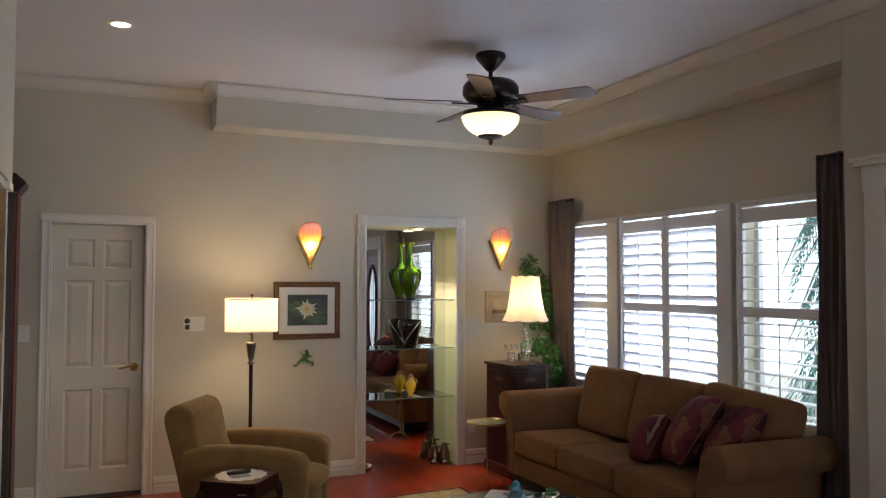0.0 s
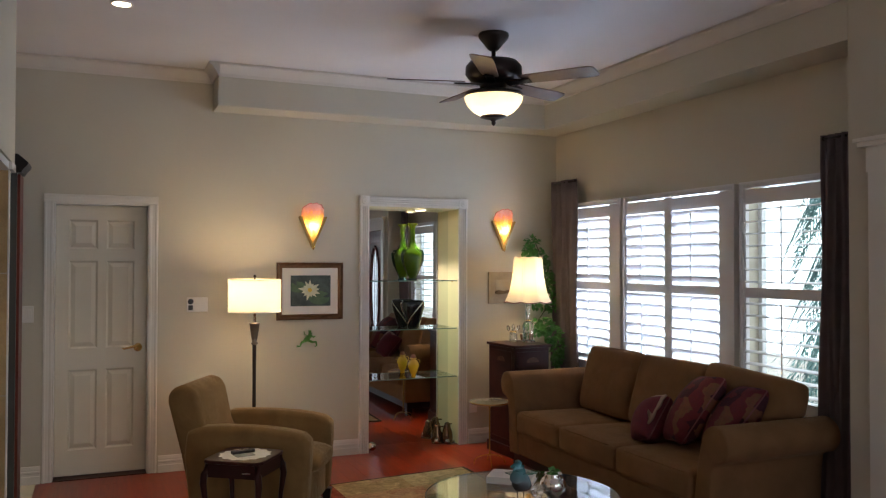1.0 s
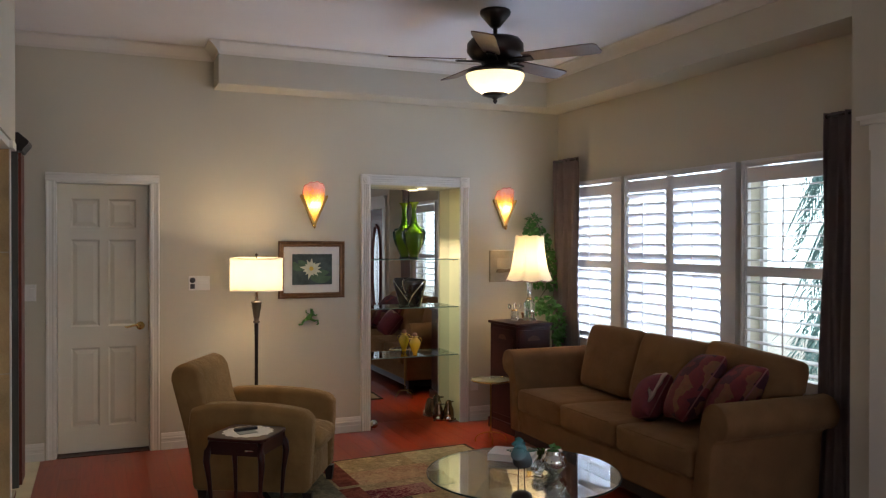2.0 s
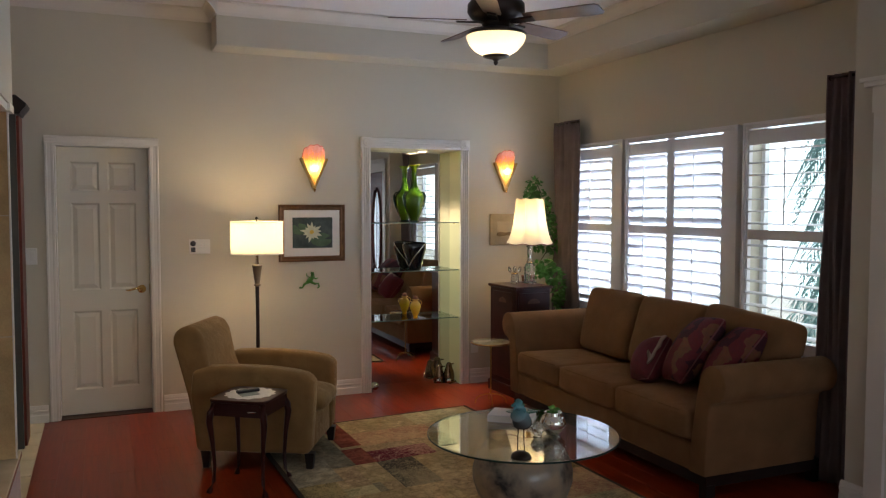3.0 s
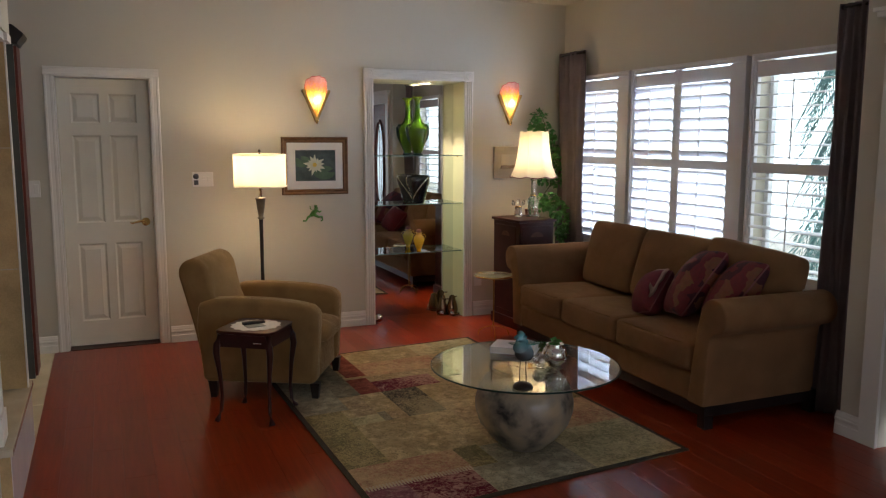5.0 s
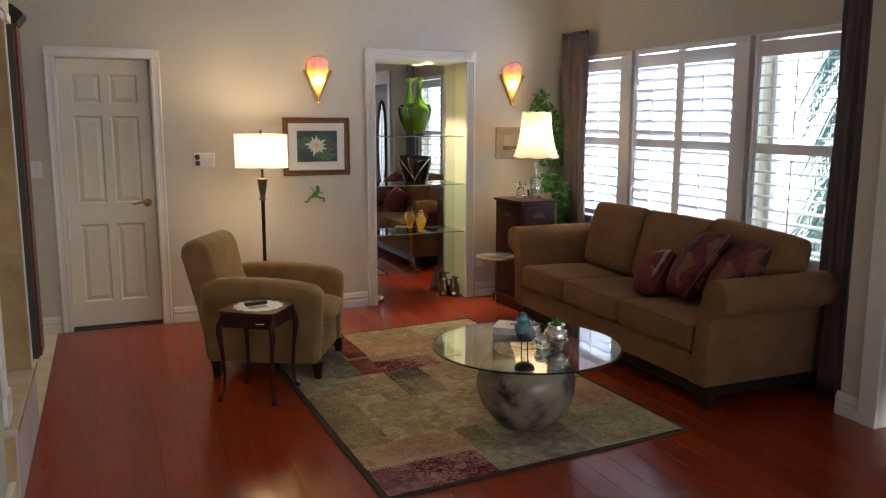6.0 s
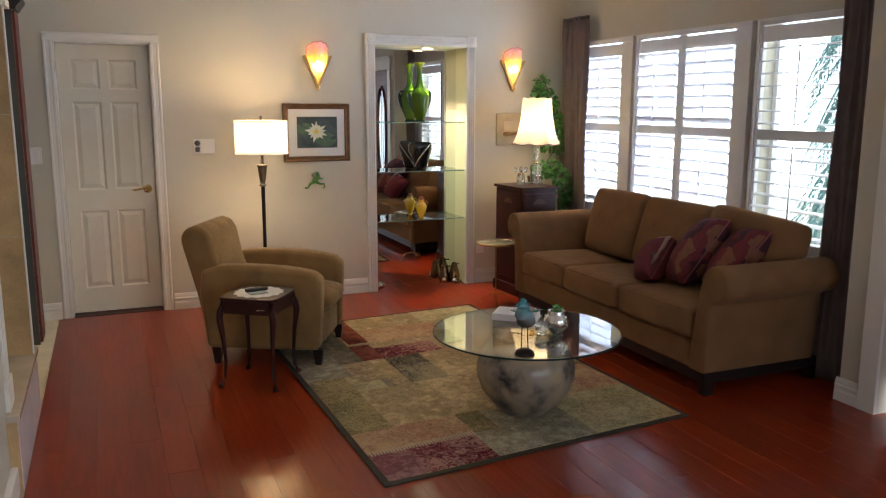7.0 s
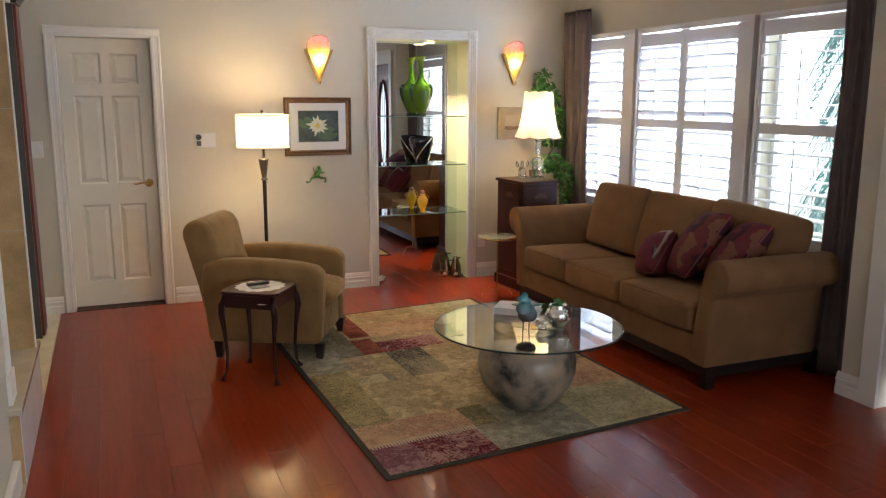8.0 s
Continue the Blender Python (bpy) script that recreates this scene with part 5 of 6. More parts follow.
def pillow_cloth(name, a, b, c, scale):
    """Brocade: patches of three tones."""
    m = material(name, a, 0.75, spread=0.1, bump=0.3, fine=350)
    n, l = m.node_tree.nodes, m.node_tree.links
    tc, v, ramp, ns = n.new("ShaderNodeTexCoord"), n.new("ShaderNodeTexVoronoi"), n.new("ShaderNodeValToRGB"), n.new("ShaderNodeTexNoise")
    v.inputs["Scale"].default_value, v.distance = scale, "CHEBYCHEV"
    ns.inputs["Scale"].default_value = 40
    l.new(tc.outputs["Object"], v.inputs["Vector"])
    l.new(tc.outputs["Object"], ns.inputs["Vector"])
    ramp.color_ramp.interpolation = "CONSTANT"
    e = ramp.color_ramp.elements
    e[0].color, e[1].color = (*a, 1), (*b, 1)
    e[1].position = 0.55
    q = e.new(0.8)
    q.color = (*c, 1)
    sep = n.new("ShaderNodeSeparateColor")
    l.new(v.outputs["Color"], sep.inputs[0])
    l.new(sep.outputs[0], ramp.inputs["Fac"])
    mx = n.new("ShaderNodeMix")
    mx.data_type, mx.blend_type = "RGBA", "MULTIPLY"
    mx.inputs["Factor"].default_value = 0.5
    l.new(ramp.outputs["Color"], mx.inputs["A"])
    l.new(ns.outputs["Color"], mx.inputs["B"])
    l.new(mx.outputs["Result"], n["Principled BSDF"].inputs["Base Color"])
    return m


M_BURG = pillow_cloth("burgundy_brocade", (0.205, 0.026, 0.032), (0.26, 0.10, 0.05), (0.08, 0.014, 0.026), 13)
M_BURG2 = pillow_cloth("plum_velvet", (0.21, 0.03, 0.042), (0.22, 0.034, 0.046), (0.19, 0.028, 0.042), 8)
M_PIPE = material("rose_piping", (0.24, 0.08, 0.08), 0.7, spread=0.2)
M_FLAP = material("beige_linen", (0.36, 0.24, 0.18), 0.85, spread=0.15)


def pillow(x, y, z, w, h, lean, spin, mat, label, roll=0):
    p = empty("throw_pillow", pose(x, y, z, 0, 0, spin) @ pose(0, 0, 0, 0, -90 + lean, 0) @ pose(0, 0, 0, 0, 0, roll), label, "pillow", "sofa pillows")
    part("cover", cushion(h, w, 0.24, 0.55, 18, 18, 0.10), mat, p, "", True, pose(0, 0, -0.12))
    pts = []
    for k in range(41):
        t = k / 40 * 4
        i, f = int(t) % 4, t - int(t)
        cs = [(-1, -1), (1, -1), (1, 1), (-1, 1), (-1, -1)]
        u = cs[i][0] + (cs[i + 1][0] - cs[i][0]) * f
        v = cs[i][1] + (cs[i + 1][1] - cs[i][1]) * f
        kk = (1 - 0.10 * (1 - (u * v) ** 2)) * (1 - 0.07 * (u * v) ** 4)
        pts.append((u * h / 2 * kk, v * w / 2 * kk, 0))
    part("piping", tube(pts, 0.005, 6), M_PIPE, p, "rose corded piping", True)
    return p


pillow(3.355, 3.96, 0.715, 0.35, 0.50, 36, -26, M_BURG, "square burgundy brocade pillow propped on the sofa", 8)
pillow(3.42, 3.69, 0.70, 0.34, 0.47, 38, -26, M_BURG, "square burgundy brocade pillow against the sofa arm", 6)
p3 = pillow(3.27, 4.26, 0.605, 0.25, 0.33, 34, -24, M_BURG2, "small plum pillow with beige folded flap", 20)
flap = extrude_poly([(0.145, 0.03), (0.15, -0.13), (0.02, -0.135), (-0.08, -0.125), (0.03, -0.085), (0.075, -0.02)], 0.012, "z")
bmesh.ops.subdivide_edges(flap, edges=flap.edges[:], cuts=2)
for v_ in flap.verts:       # it sags with the swell of the pillow
    v_.co.z += 0.075 * max(0.0, 1 - (v_.co.x / 0.17) ** 2) * max(0.0, 1 - (v_.co.y / 0.15) ** 2) + 0.006 * math.sin(60 * v_.co.x + 45 * v_.co.y)
part("flap", flap, M_FLAP, p3, "beige linen flap", True, pose(0, 0, 0.022))

# ---- chest, lamp and ivy in the corner ----
ct = empty("mahogany_chest", pose(3.135, 5.875, 0, 0, 0, 4), "narrow dark mahogany chest with gilt fan inlays", "chest")
cx0, cx1, cy0, cy1 = 0.020, 0.352, 0.020, 0.44
part("body", boxes((cx0, cx1, cy0, cy1, 0.09, 0.905)), M_MAHOG, ct)
soften(part("top", boxes((cx0 - 0.020, cx1 + 0.020, cy0 - 0.020, cy1 + 0.015, 0.906, 0.930)), M_MAHOG, ct), 0.006, 2)
soften(part("base_molding", boxes((cx0 - 0.020, cx1 + 0.018, cy0 - 0.020, cy1 + 0.012, 0, 0.089)), M_MAHOG, ct), 0.008, 2)
dw = soften(part("door", boxes((cx0 + 0.018, cx1 - 0.018, cy0 - 0.010, cy0 - 0.001, 0.12, 0.875)), M_MAHOG, ct), 0.004, 2)
soften(part("raised_panel", boxes((cx0 + 0.055, cx1 - 0.055, cy0 - 0.016, cy0 - 0.0105, 0.17, 0.70)), M_MAHOG, ct), 0.003, 1)
soften(part("side_panel", boxes((cx0 - 0.008, cx0 - 0.001, cy0 + 0.05, cy1 - 0.05, 0.14, 0.875)), M_MAHOG, ct), 0.003, 1)
M_INLAY = material("gilt_inlay", (0.10, 0.040, 0.022), 0.35, metal=0.3, spread=0.4, scale=60, bump=0)
half_fan = [(0.062 * math.cos(math.pi * k / 12), 0.042 * math.sin(math.pi * k / 12)) for k in range(13)]
part("fan_inlay", extrude_poly(half_fan, 0.0012, "y"), M_INLAY, ct, "faded gilt fan inlay", False, pose((cx0 + cx1) / 2, cy0 - 0.0114, 0.785))
part("fan_inlay", extrude_poly(half_fan, 0.0012, "x"), M_INLAY, ct, "faded gilt fan inlay", False, pose(cx0 - 0.0094, (cy0 + cy1) / 2, 0.785))
part("door_knob", lathe([(0, 0.02), (0.008, 0.018), (0.010, 0.010), (0.005, 0)], 14), M_OLDBRASS, ct, "small brass knob", True, pose(cx1 - 0.035, cy0 - 0.010, 0.52, 90))

M_CRYSTAL = material("cut_crystal", (0.92, 0.94, 0.95), 0.03, spread=0.02, bump=0, transmission=0.9, ior=1.5)
tl = empty("table_lamp", pose(TABLE_LAMP[0], TABLE_LAMP[1], 0.931), "lit crystal table lamp with scalloped bell shade", "table lamp")
part("foot", lathe([(0, 0), (0.062, 0), (0.064, 0.010), (0.05, 0.018), (0, 0.02)], 8), M_CRYSTAL, tl, "cut crystal foot")
part("base", lathe([(0, 0.02), (0.045, 0.02), (0.048, 0.06), (0.046, 0.11), (0.052, 0.135), (0.040, 0.165), (0.02, 0.18), (0, 0.182)], 10), M_CRYSTAL, tl, "cut crystal body")
part("stem", lathe([(0.020, 0.182), (0.024, 0.19), (0.016, 0.20), (0.022, 0.26), (0.018, 0.31), (0.028, 0.316), (0.028, 0.325), (0.02, 0.33), (0.02, 0.37), (0, 0.37)], 10), M_CRYSTAL, tl)
part("collar", lathe([(0.0, 0.18), (0.026, 0.181), (0.026, 0.189), (0.0, 0.19)], 16), M_BRASS, tl)
part("socket", lathe([(0, 0.33), (0.021, 0.331), (0.021, 0.40), (0, 0.40)], 16), M_BRASS, tl)
scal = lambda a, i: 1 + 0.03 * math.cos(8 * a) * (1.0 if i < 2 else 0.7)
bm = lathe([(0.200, 0.352), (0.185, 0.375), (0.160, 0.44), (0.144, 0.52), (0.132, 0.60), (0.122, 0.705), (0.121, 0.722)], 64, scal)
for v_ in bm.verts:
    a = math.atan2(v_.co.y, v_.co.x)
    if v_.co.z < 0.36:
        v_.co.z -= 0.012 * abs(math.sin(4 * a))
    if v_.co.z > 0.715:
        v_.co.z += 0.012 * abs(math.cos(4 * a))
part("shade", bm, M_SHADE, tl, "cream scalloped bell shade", True)
pts = [((0.202 * (1 + 0.03 * math.cos(8 * a))) * math.cos(a), (0.202 * (1 + 0.03 * math.cos(8 * a))) * math.sin(a), 0.350 - 0.012 * abs(math.sin(4 * a))) for a in [2 * math.pi * k / 64 for k in range(65)]]
part("shade_braid", tube(pts, 0.004, 6), M_PIPE, tl, "rose braid on the hem", True)
for k in range(8):
    a = 2 * math.pi * k / 8
    part("shade_rib", tube([((r * 1.03 + 0.001) * math.cos(a), (r * 1.03 + 0.001) * math.sin(a), z) for r, z in ((0.190, 0.352), (0.160, 0.44), (0.144, 0.52), (0.132, 0.60), (0.122, 0.72))], 0.002, 5), M_MAT, tl)
part("bulb", lathe([(0, 0.50), (0.022, 0.49), (0.03, 0.46), (0.02, 0.42), (0.013, 0.40), (0, 0.40)], 14), shade_cloth("bulb_glass_small", (0.95, 0.92, 0.85), 0.8, 20), tl, "white lamp bulb", True, pose(0.05, 0.02, 0))

fg = empty("crystal_decanter", pose(3.285, 6.175, 0.931), "small crystal bottle with faceted stopper on the chest", "bottle")
part("bottle", lathe([(0, 0), (0.034, 0), (0.036, 0.01), (0.034, 0.07), (0.028, 0.085), (0.016, 0.095), (0.016, 0.105), (0, 0.105)], 8), M_CRYSTAL, fg)
part("collar", lathe([(0, 0.085), (0.030, 0.086), (0.030, 0.094), (0, 0.095)], 14), M_BRASS, fg)
for s in (-1, 0, 1):
    part("stopper", lathe([(0, 0.10), (0.014, 0.11), (0.017, 0.13), (0.008, 0.15), (0, 0.152)], 6), M_CRYSTAL, fg, "", False, pose(s * 0.014, 0, 0, 0, s * 16))

M_LEAF = material("ivy_leaf", (0.075, 0.22, 0.05), 0.45, spread=0.5, scale=25, bump=0.1, spec=0.4)
M_STEM = material("ivy_stem", (0.07, 0.07, 0.025), 0.7)


def leaf_verts(ln, w):
    return [(0, 0, 0), (ln * 0.35, w * 0.5, 0.004), (ln * 0.6, w * 0.32, 0.0), (ln, 0, -0.006), (ln * 0.6, -w * 0.32, 0.0), (ln * 0.35, -w * 0.5, 0.004), (ln * 0.45, 0, -0.004)]


def foliage(clumps, rng):
    """Many small folded leaves; clumps: (x, y, z, rx, ry, rz, count)."""
    vs, fs = [], []
    for cx, cy, cz, rx, ry, rz, count in clumps:
        for _ in range(count):
            d = Vector((rng.gauss(0, 1), rng.gauss(0, 1), rng.gauss(0, 1))).normalized()
            r = rng.uniform(0.55, 1.05)
            c = Vector((cx + rx * d.x * r, cy + ry * d.y * r, cz + rz * d.z * r))
            size = rng.uniform(0.028, 0.052)
            m = Matrix.Translation(c) @ Vector((d.x, d.y, d.z - 0.5 + rng.uniform(-0.4, 0.4))).to_track_quat("X", "Z").to_matrix().to_4x4() @ pose(0, 0, 0, rng.uniform(-60, 60), rng.uniform(-30, 30), rng.uniform(-40, 40))
            o = len(vs)
            vs += [m @ Vector(p) for p in leaf_verts(size, size * 0.95)]
            fs += [tuple(o + k for k in f) for f in ((0, 1, 6), (1, 2, 6), (2, 3, 6), (3, 4, 6), (4, 5, 6), (5, 0, 6))]
    me = bpy.data.meshes.new("foliage")
    me.from_pydata(vs, [], fs)
    me.materials.append(M_LEAF)
    return me


rng = random.Random(4)
iv = empty("ivy_plant", pose(0, 0, 0), "green trailing ivy on a tall stake behind the lamp", "plant")
col = []
for i in range(10):
    t = i / 9
    col.append((3.80 - 0.02 * t - 0.17 * t * t, 6.42, 1.22 + 0.58 * t, 0.055, 0.05, 0.05, 34))
col += [(3.58, 6.44, 1.72, 0.05, 0.05, 0.05, 34), (3.68, 6.42, 1.24, 0.09, 0.06, 0.05, 40)]
low = [(3.56, 6.26, 1.03, 0.07, 0.05, 0.06, 80), (3.64, 6.24, 1.05, 0.08, 0.06, 0.06, 100), (3.70, 6.22, 0.98, 0.08, 0.06, 0.08, 110), (3.74, 6.20, 0.86, 0.06, 0.05, 0.10, 100), (3.73, 6.18, 0.76, 0.05, 0.04, 0.06, 60)]
ob = new("foliage", foliage(col + low, rng))
ob.parent = iv
ob["kind"] = "stuff"
part("stake", tube([(3.435, 6.262, 0.95), (3.60, 6.36, 1.05), (3.76, 6.43, 1.2), (3.77, 6.42, 1.55), (3.62, 6.43, 1.84)], [0.006, 0.006, 0.006, 0.005, 0.004], 6), M_STEM, iv, "", True)
part("pot", lathe([(0, 0), (0.035, 0), (0.045, 0.06), (0.05, 0.065), (0.042, 0.066), (0.038, 0.05), (0, 0.05)], 20), material("terracotta", (0.32, 0.14, 0.07), 0.8), iv, "small clay pot", True, pose(3.435, 6.262, 0.931) @ Matrix.Diagonal((0.75, 0.75, 0.9, 1)))

# ---- round accent table ----
ra = empty("accent_table", pose(2.885, 5.825, 0), "small round brass-edged accent table on a thin stem", "side table")
part("tabletop", lathe([(0, 0.488), (0.15, 0.488), (0.158, 0.494), (0.158, 0.503), (0.150, 0.505), (0, 0.502)], 40), material("onyx_top", (0.42, 0.38, 0.26), 0.2, spread=0.2, scale=14, coat=0.4), ra, "pale onyx top", True)
part("rim", lathe([(0.1585, 0.492), (0.162, 0.494), (0.162, 0.503), (0.1585, 0.505), (0.1585, 0.492)], 40), M_BRASS, ra, "brass rim", True)
part("stem", lathe([(0.006, 0.07), (0.006, 0.45), (0.016, 0.47), (0.03, 0.487), (0, 0.487)], 16), M_OLDBRASS, ra, "", True)
for k in range(2):
    hoop = [(0.125 * math.cos(math.pi * i / 14), 0, 0.004 + 0.075 * math.sin(math.pi * i / 14) ** 0.7) for i in range(15)]
    part("leg", tube(hoop, 0.0045, 8), M_OLDBRASS, ra, "arched brass foot", True, pose(0, 0, -0.0005 * k, 0, 0, -20 + 90 * k))


# ---- rug ----
RUG = pose(1.0, 3.045, 0, 0, 0, 3.5)
rug = empty("area_rug", RUG, "patchwork area rug in beige, olive, grey and burgundy", "rug")
RW, RL = 1.735, 2.61
SKEW = Matrix(((1, 0.033, 0, 0), (0.033, 1, 0, 0), (0, 0, 1, 0), (0, 0, 0, 1)))     # the rug lies a little out of square


def rug_boxes(*specs):
    bm = boxes(*specs)
    bm.transform(SKEW)
    return bm


soften(part("border", rug_boxes((0, RW, 0, RL, 0.0005, 0.009)), material("rug_border", (0.050, 0.036, 0.022), 0.95, spread=0.2, scale=30, bump=0.5, fine=400), rug, "dark olive-brown border"), 0.003, 2)


def rug_cloth(name, a, b, scale, dist):
    """Worn woven patch: two yarn tones with a vein-like figure."""
    m = material(name, a, 0.97, spread=0.1, bump=0.5, fine=420, spec=0.1)
    n, l = m.node_tree.nodes, m.node_tree.links
    tc, ns, vo, ramp = n.new("ShaderNodeTexCoord"), n.new("ShaderNodeTexNoise"), n.new("ShaderNodeTexNoise"), n.new("ShaderNodeValToRGB")
    ns.inputs["Scale"].default_value, ns.inputs["Detail"].default_value, ns.inputs["Distortion"].default_value = scale * 1.5, 9, dist
    vo.inputs["Scale"].default_value, vo.inputs["Detail"].default_value = 3.0, 3
    info, addv = n.new("ShaderNodeObjectInfo"), n.new("ShaderNodeVectorMath")
    l.new(info.outputs["Random"], addv.inputs[1])
    l.new(tc.outputs["Object"], addv.inputs[0])
    l.new(addv.outputs[0], ns.inputs["Vector"])
    l.new(tc.outputs["Object"], vo.inputs["Vector"])
    mxf = n.new("ShaderNodeMath")
    mxf.operation = "MULTIPLY_ADD"
    mxf.inputs[1].default_value = 0.5
    l.new(vo.outputs["Fac"], mxf.inputs[0])
    hf = n.new("ShaderNodeMath")
    hf.operation = "MULTIPLY"
    hf.inputs[1].default_value = 0.55
    l.new(ns.outputs["Fac"], hf.inputs[0])
    l.new(hf.outputs[0], mxf.inputs[2])
    ramp.color_ramp.elements[0].position, ramp.color_ramp.elements[1].position = 0.47, 0.555
    ramp.color_ramp.elements[0].color, ramp.color_ramp.elements[1].color = (*a, 1), (*b, 1)
    l.new(mxf.outputs[0], ramp.inputs["Fac"])
    wear, wr, mul = n.new("ShaderNodeTexNoise"), n.new("ShaderNodeMapRange"), n.new("ShaderNodeMix")
    wear.inputs["Scale"].default_value, wear.inputs["Detail"].default_value, wear.inputs["Roughness"].default_value = 20.0, 10, 0.75
    l.new(tc.outputs["Object"], wear.inputs["Vector"])
    wr.inputs["From Min"].default_value, wr.inputs["From Max"].default_value = 0.3, 0.7
    wr.inputs["To Min"].default_value, wr.inputs["To Max"].default_value = 0.74, 1.50
    l.new(wear.outputs["Fac"], wr.inputs["Value"])
    mul.data_type, mul.blend_type = "RGBA", "MULTIPLY"
    mul.inputs["Factor"].default_value = 1.0
    l.new(ramp.outputs["Color"], mul.inputs["A"])
    l.new(wr.outputs["Result"], mul.inputs["B"])
    # worn scrollwork: thin pale and dark veins through every patch
    vein, edge, scroll, warp = n.new("ShaderNodeTexVoronoi"), n.new("ShaderNodeMapRange"), n.new("ShaderNodeMix"), n.new("ShaderNodeTexNoise")
    warp.inputs["Scale"].default_value, warp.inputs["Detail"].default_value = 16.0, 3
    bend = n.new("ShaderNodeMix")
    bend.data_type, bend.blend_type = "RGBA", "LINEAR_LIGHT"
    bend.inputs["Factor"].default_value = 0.10
    l.new(addv.outputs[0], warp.inputs["Vector"])
    l.new(addv.outputs[0], bend.inputs["A"])
    l.new(warp.outputs["Color"], bend.inputs["B"])
    vein.feature, vein.inputs["Scale"].default_value = "DISTANCE_TO_EDGE", 13.0 + scale * 0.4
    l.new(bend.outputs["Result"], vein.inputs["Vector"])
    edge.inputs["From Min"].default_value, edge.inputs["From Max"].default_value = 0.0, 0.065
    edge.inputs["To Min"].default_value, edge.inputs["To Max"].default_value = 0.55, 0.0
    l.new(vein.outputs["Distance"], edge.inputs["Value"])
    gate = n.new("ShaderNodeMath")
    gate.operation = "MULTIPLY"
    l.new(edge.outputs["Result"], gate.inputs[0])
    l.new(wr.outputs["Result"], gate.inputs[1])
    scroll.data_type = "RGBA"
    l.new(gate.outputs[0], scroll.inputs["Factor"])
    l.new(mul.outputs["Result"], scroll.inputs["A"])
    tone = [min(0.6, 1.25 * max(p, q)) for p, q in zip(a, b)] if dist >= 2.0 else [0.45 * min(p, q) for p, q in zip(a, b)]
    scroll.inputs["B"].default_value = (*tone, 1)
    l.new(scroll.outputs["Result"], n["Principled BSDF"].inputs["Base Color"])
    return m


RC = {
    "beige": rug_cloth("rug_beige", (0.482, 0.367, 0.201), (0.353, 0.265, 0.139), 9, 0.6),
    "sand": rug_cloth("rug_sand", (0.436, 0.323, 0.184), (0.319, 0.231, 0.131), 14, 1.0),
    "olive": rug_cloth("rug_olive", (0.335, 0.262, 0.124), (0.147, 0.123, 0.061), 22, 3.0),
    "grey": rug_cloth("rug_grey", (0.394, 0.343, 0.235), (0.278, 0.244, 0.167), 8, 0.5),
    "moss": rug_cloth("rug_moss", (0.254, 0.223, 0.118), (0.423, 0.350, 0.198), 18, 2.0),
    "wine": rug_cloth("rug_wine", (0.357, 0.198, 0.159), (0.125, 0.015, 0.026), 13, 2.5),
    "rose": rug_cloth("rug_rose", (0.337, 0.177, 0.112), (0.434, 0.294, 0.163), 20, 2.0),
    "lilac": rug_cloth("rug_lilac", (0.315, 0.171, 0.159), (0.20, 0.075, 0.085), 12, 1.2),
    "red": rug_cloth("rug_red", (0.20, 0.050, 0.036), (0.27, 0.085, 0.055), 10, 0.8),
    "slate": rug_cloth("rug_slate", (0.179, 0.160, 0.106), (0.263, 0.226, 0.148), 9, 0.8),
    "ink": rug_cloth("rug_ink", (0.306, 0.254, 0.154), (0.048, 0.043, 0.035), 26, 3.5),
}
E_ = 0.03
PATCHES = [
    (0.0, 0.2, 0.0, 0.28, "lilac"), (0.2, 0.545, 0.0, 0.28, "wine"), (0.545, 1.1, 0.0, 0.28, "grey"), (0.70, 1.1, 0.28, 0.5, "grey"), (1.1, 1.63, 0.0, 0.5, "moss"),
    (0.0, 0.56, 0.28, 0.53, "rose"), (0.56, 0.70, 0.28, 0.53, "olive"), (0.0, 0.22, 0.53, 1.34, "olive"), (0.22, 0.80, 0.53, 1.07, "beige"), (0.80, 1.2, 0.5, 1.07, "sand"), (1.2, 1.63, 0.5, 0.9, "rose"),
    (0.22, 0.40, 1.07, 1.2, "moss"), (0.40, 0.45, 1.07, 1.22, "slate"), (0.45, 0.55, 1.07, 1.2, "sand"), (0.27, 0.40, 1.2, 1.56, "sand"), (0.40, 0.55, 1.22, 1.56, "beige"),
    (0.55, 0.79, 1.07, 1.56, "ink"), (0.79, 1.2, 1.07, 1.56, "beige"), (1.2, 1.63, 0.9, 1.56, "olive"),
    (0.0, 0.27, 1.34, 2.1, "grey"), (0.27, 0.42, 1.56, 2.25, "slate"), (0.42, 0.56, 1.56, 1.88, "red"), (0.56, 0.97, 1.56, 1.78, "wine"), (0.97, 1.63, 1.56, 1.9, "sand"), (0.56, 0.97, 1.78, 1.9, "sand"),
    (0.44, 0.58, 1.93, 2.51, "red"), (0.58, 1.15, 1.9, 2.2, "rose"), (1.15, 1.63, 1.9, 2.2, "sand"), (0.58, 1.1, 2.2, 2.51, "beige"), (1.1, 1.63, 2.2, 2.51, "moss"),
    (0.0, 0.27, 2.1, 2.51, "beige"), (0.27, 0.44, 2.25, 2.51, "grey"),
]
part("ground_weave", rug_boxes((E_, RW - E_, E_, RL - E_, 0.0085, 0.0105)), RC["beige"], rug)
for a, b, c, d, k in PATCHES:
    part("patch", rug_boxes((E_ + a * 1.0245, E_ + b * 1.0245 - 0.001, E_ + c * 1.017, E_ + d * 1.017 - 0.001, 0.0085, 0.0115)), RC[k], rug)
M_STITCH = material("rug_stitch", (0.50, 0.40, 0.27), 0.95, spread=0.2, bump=0.3)
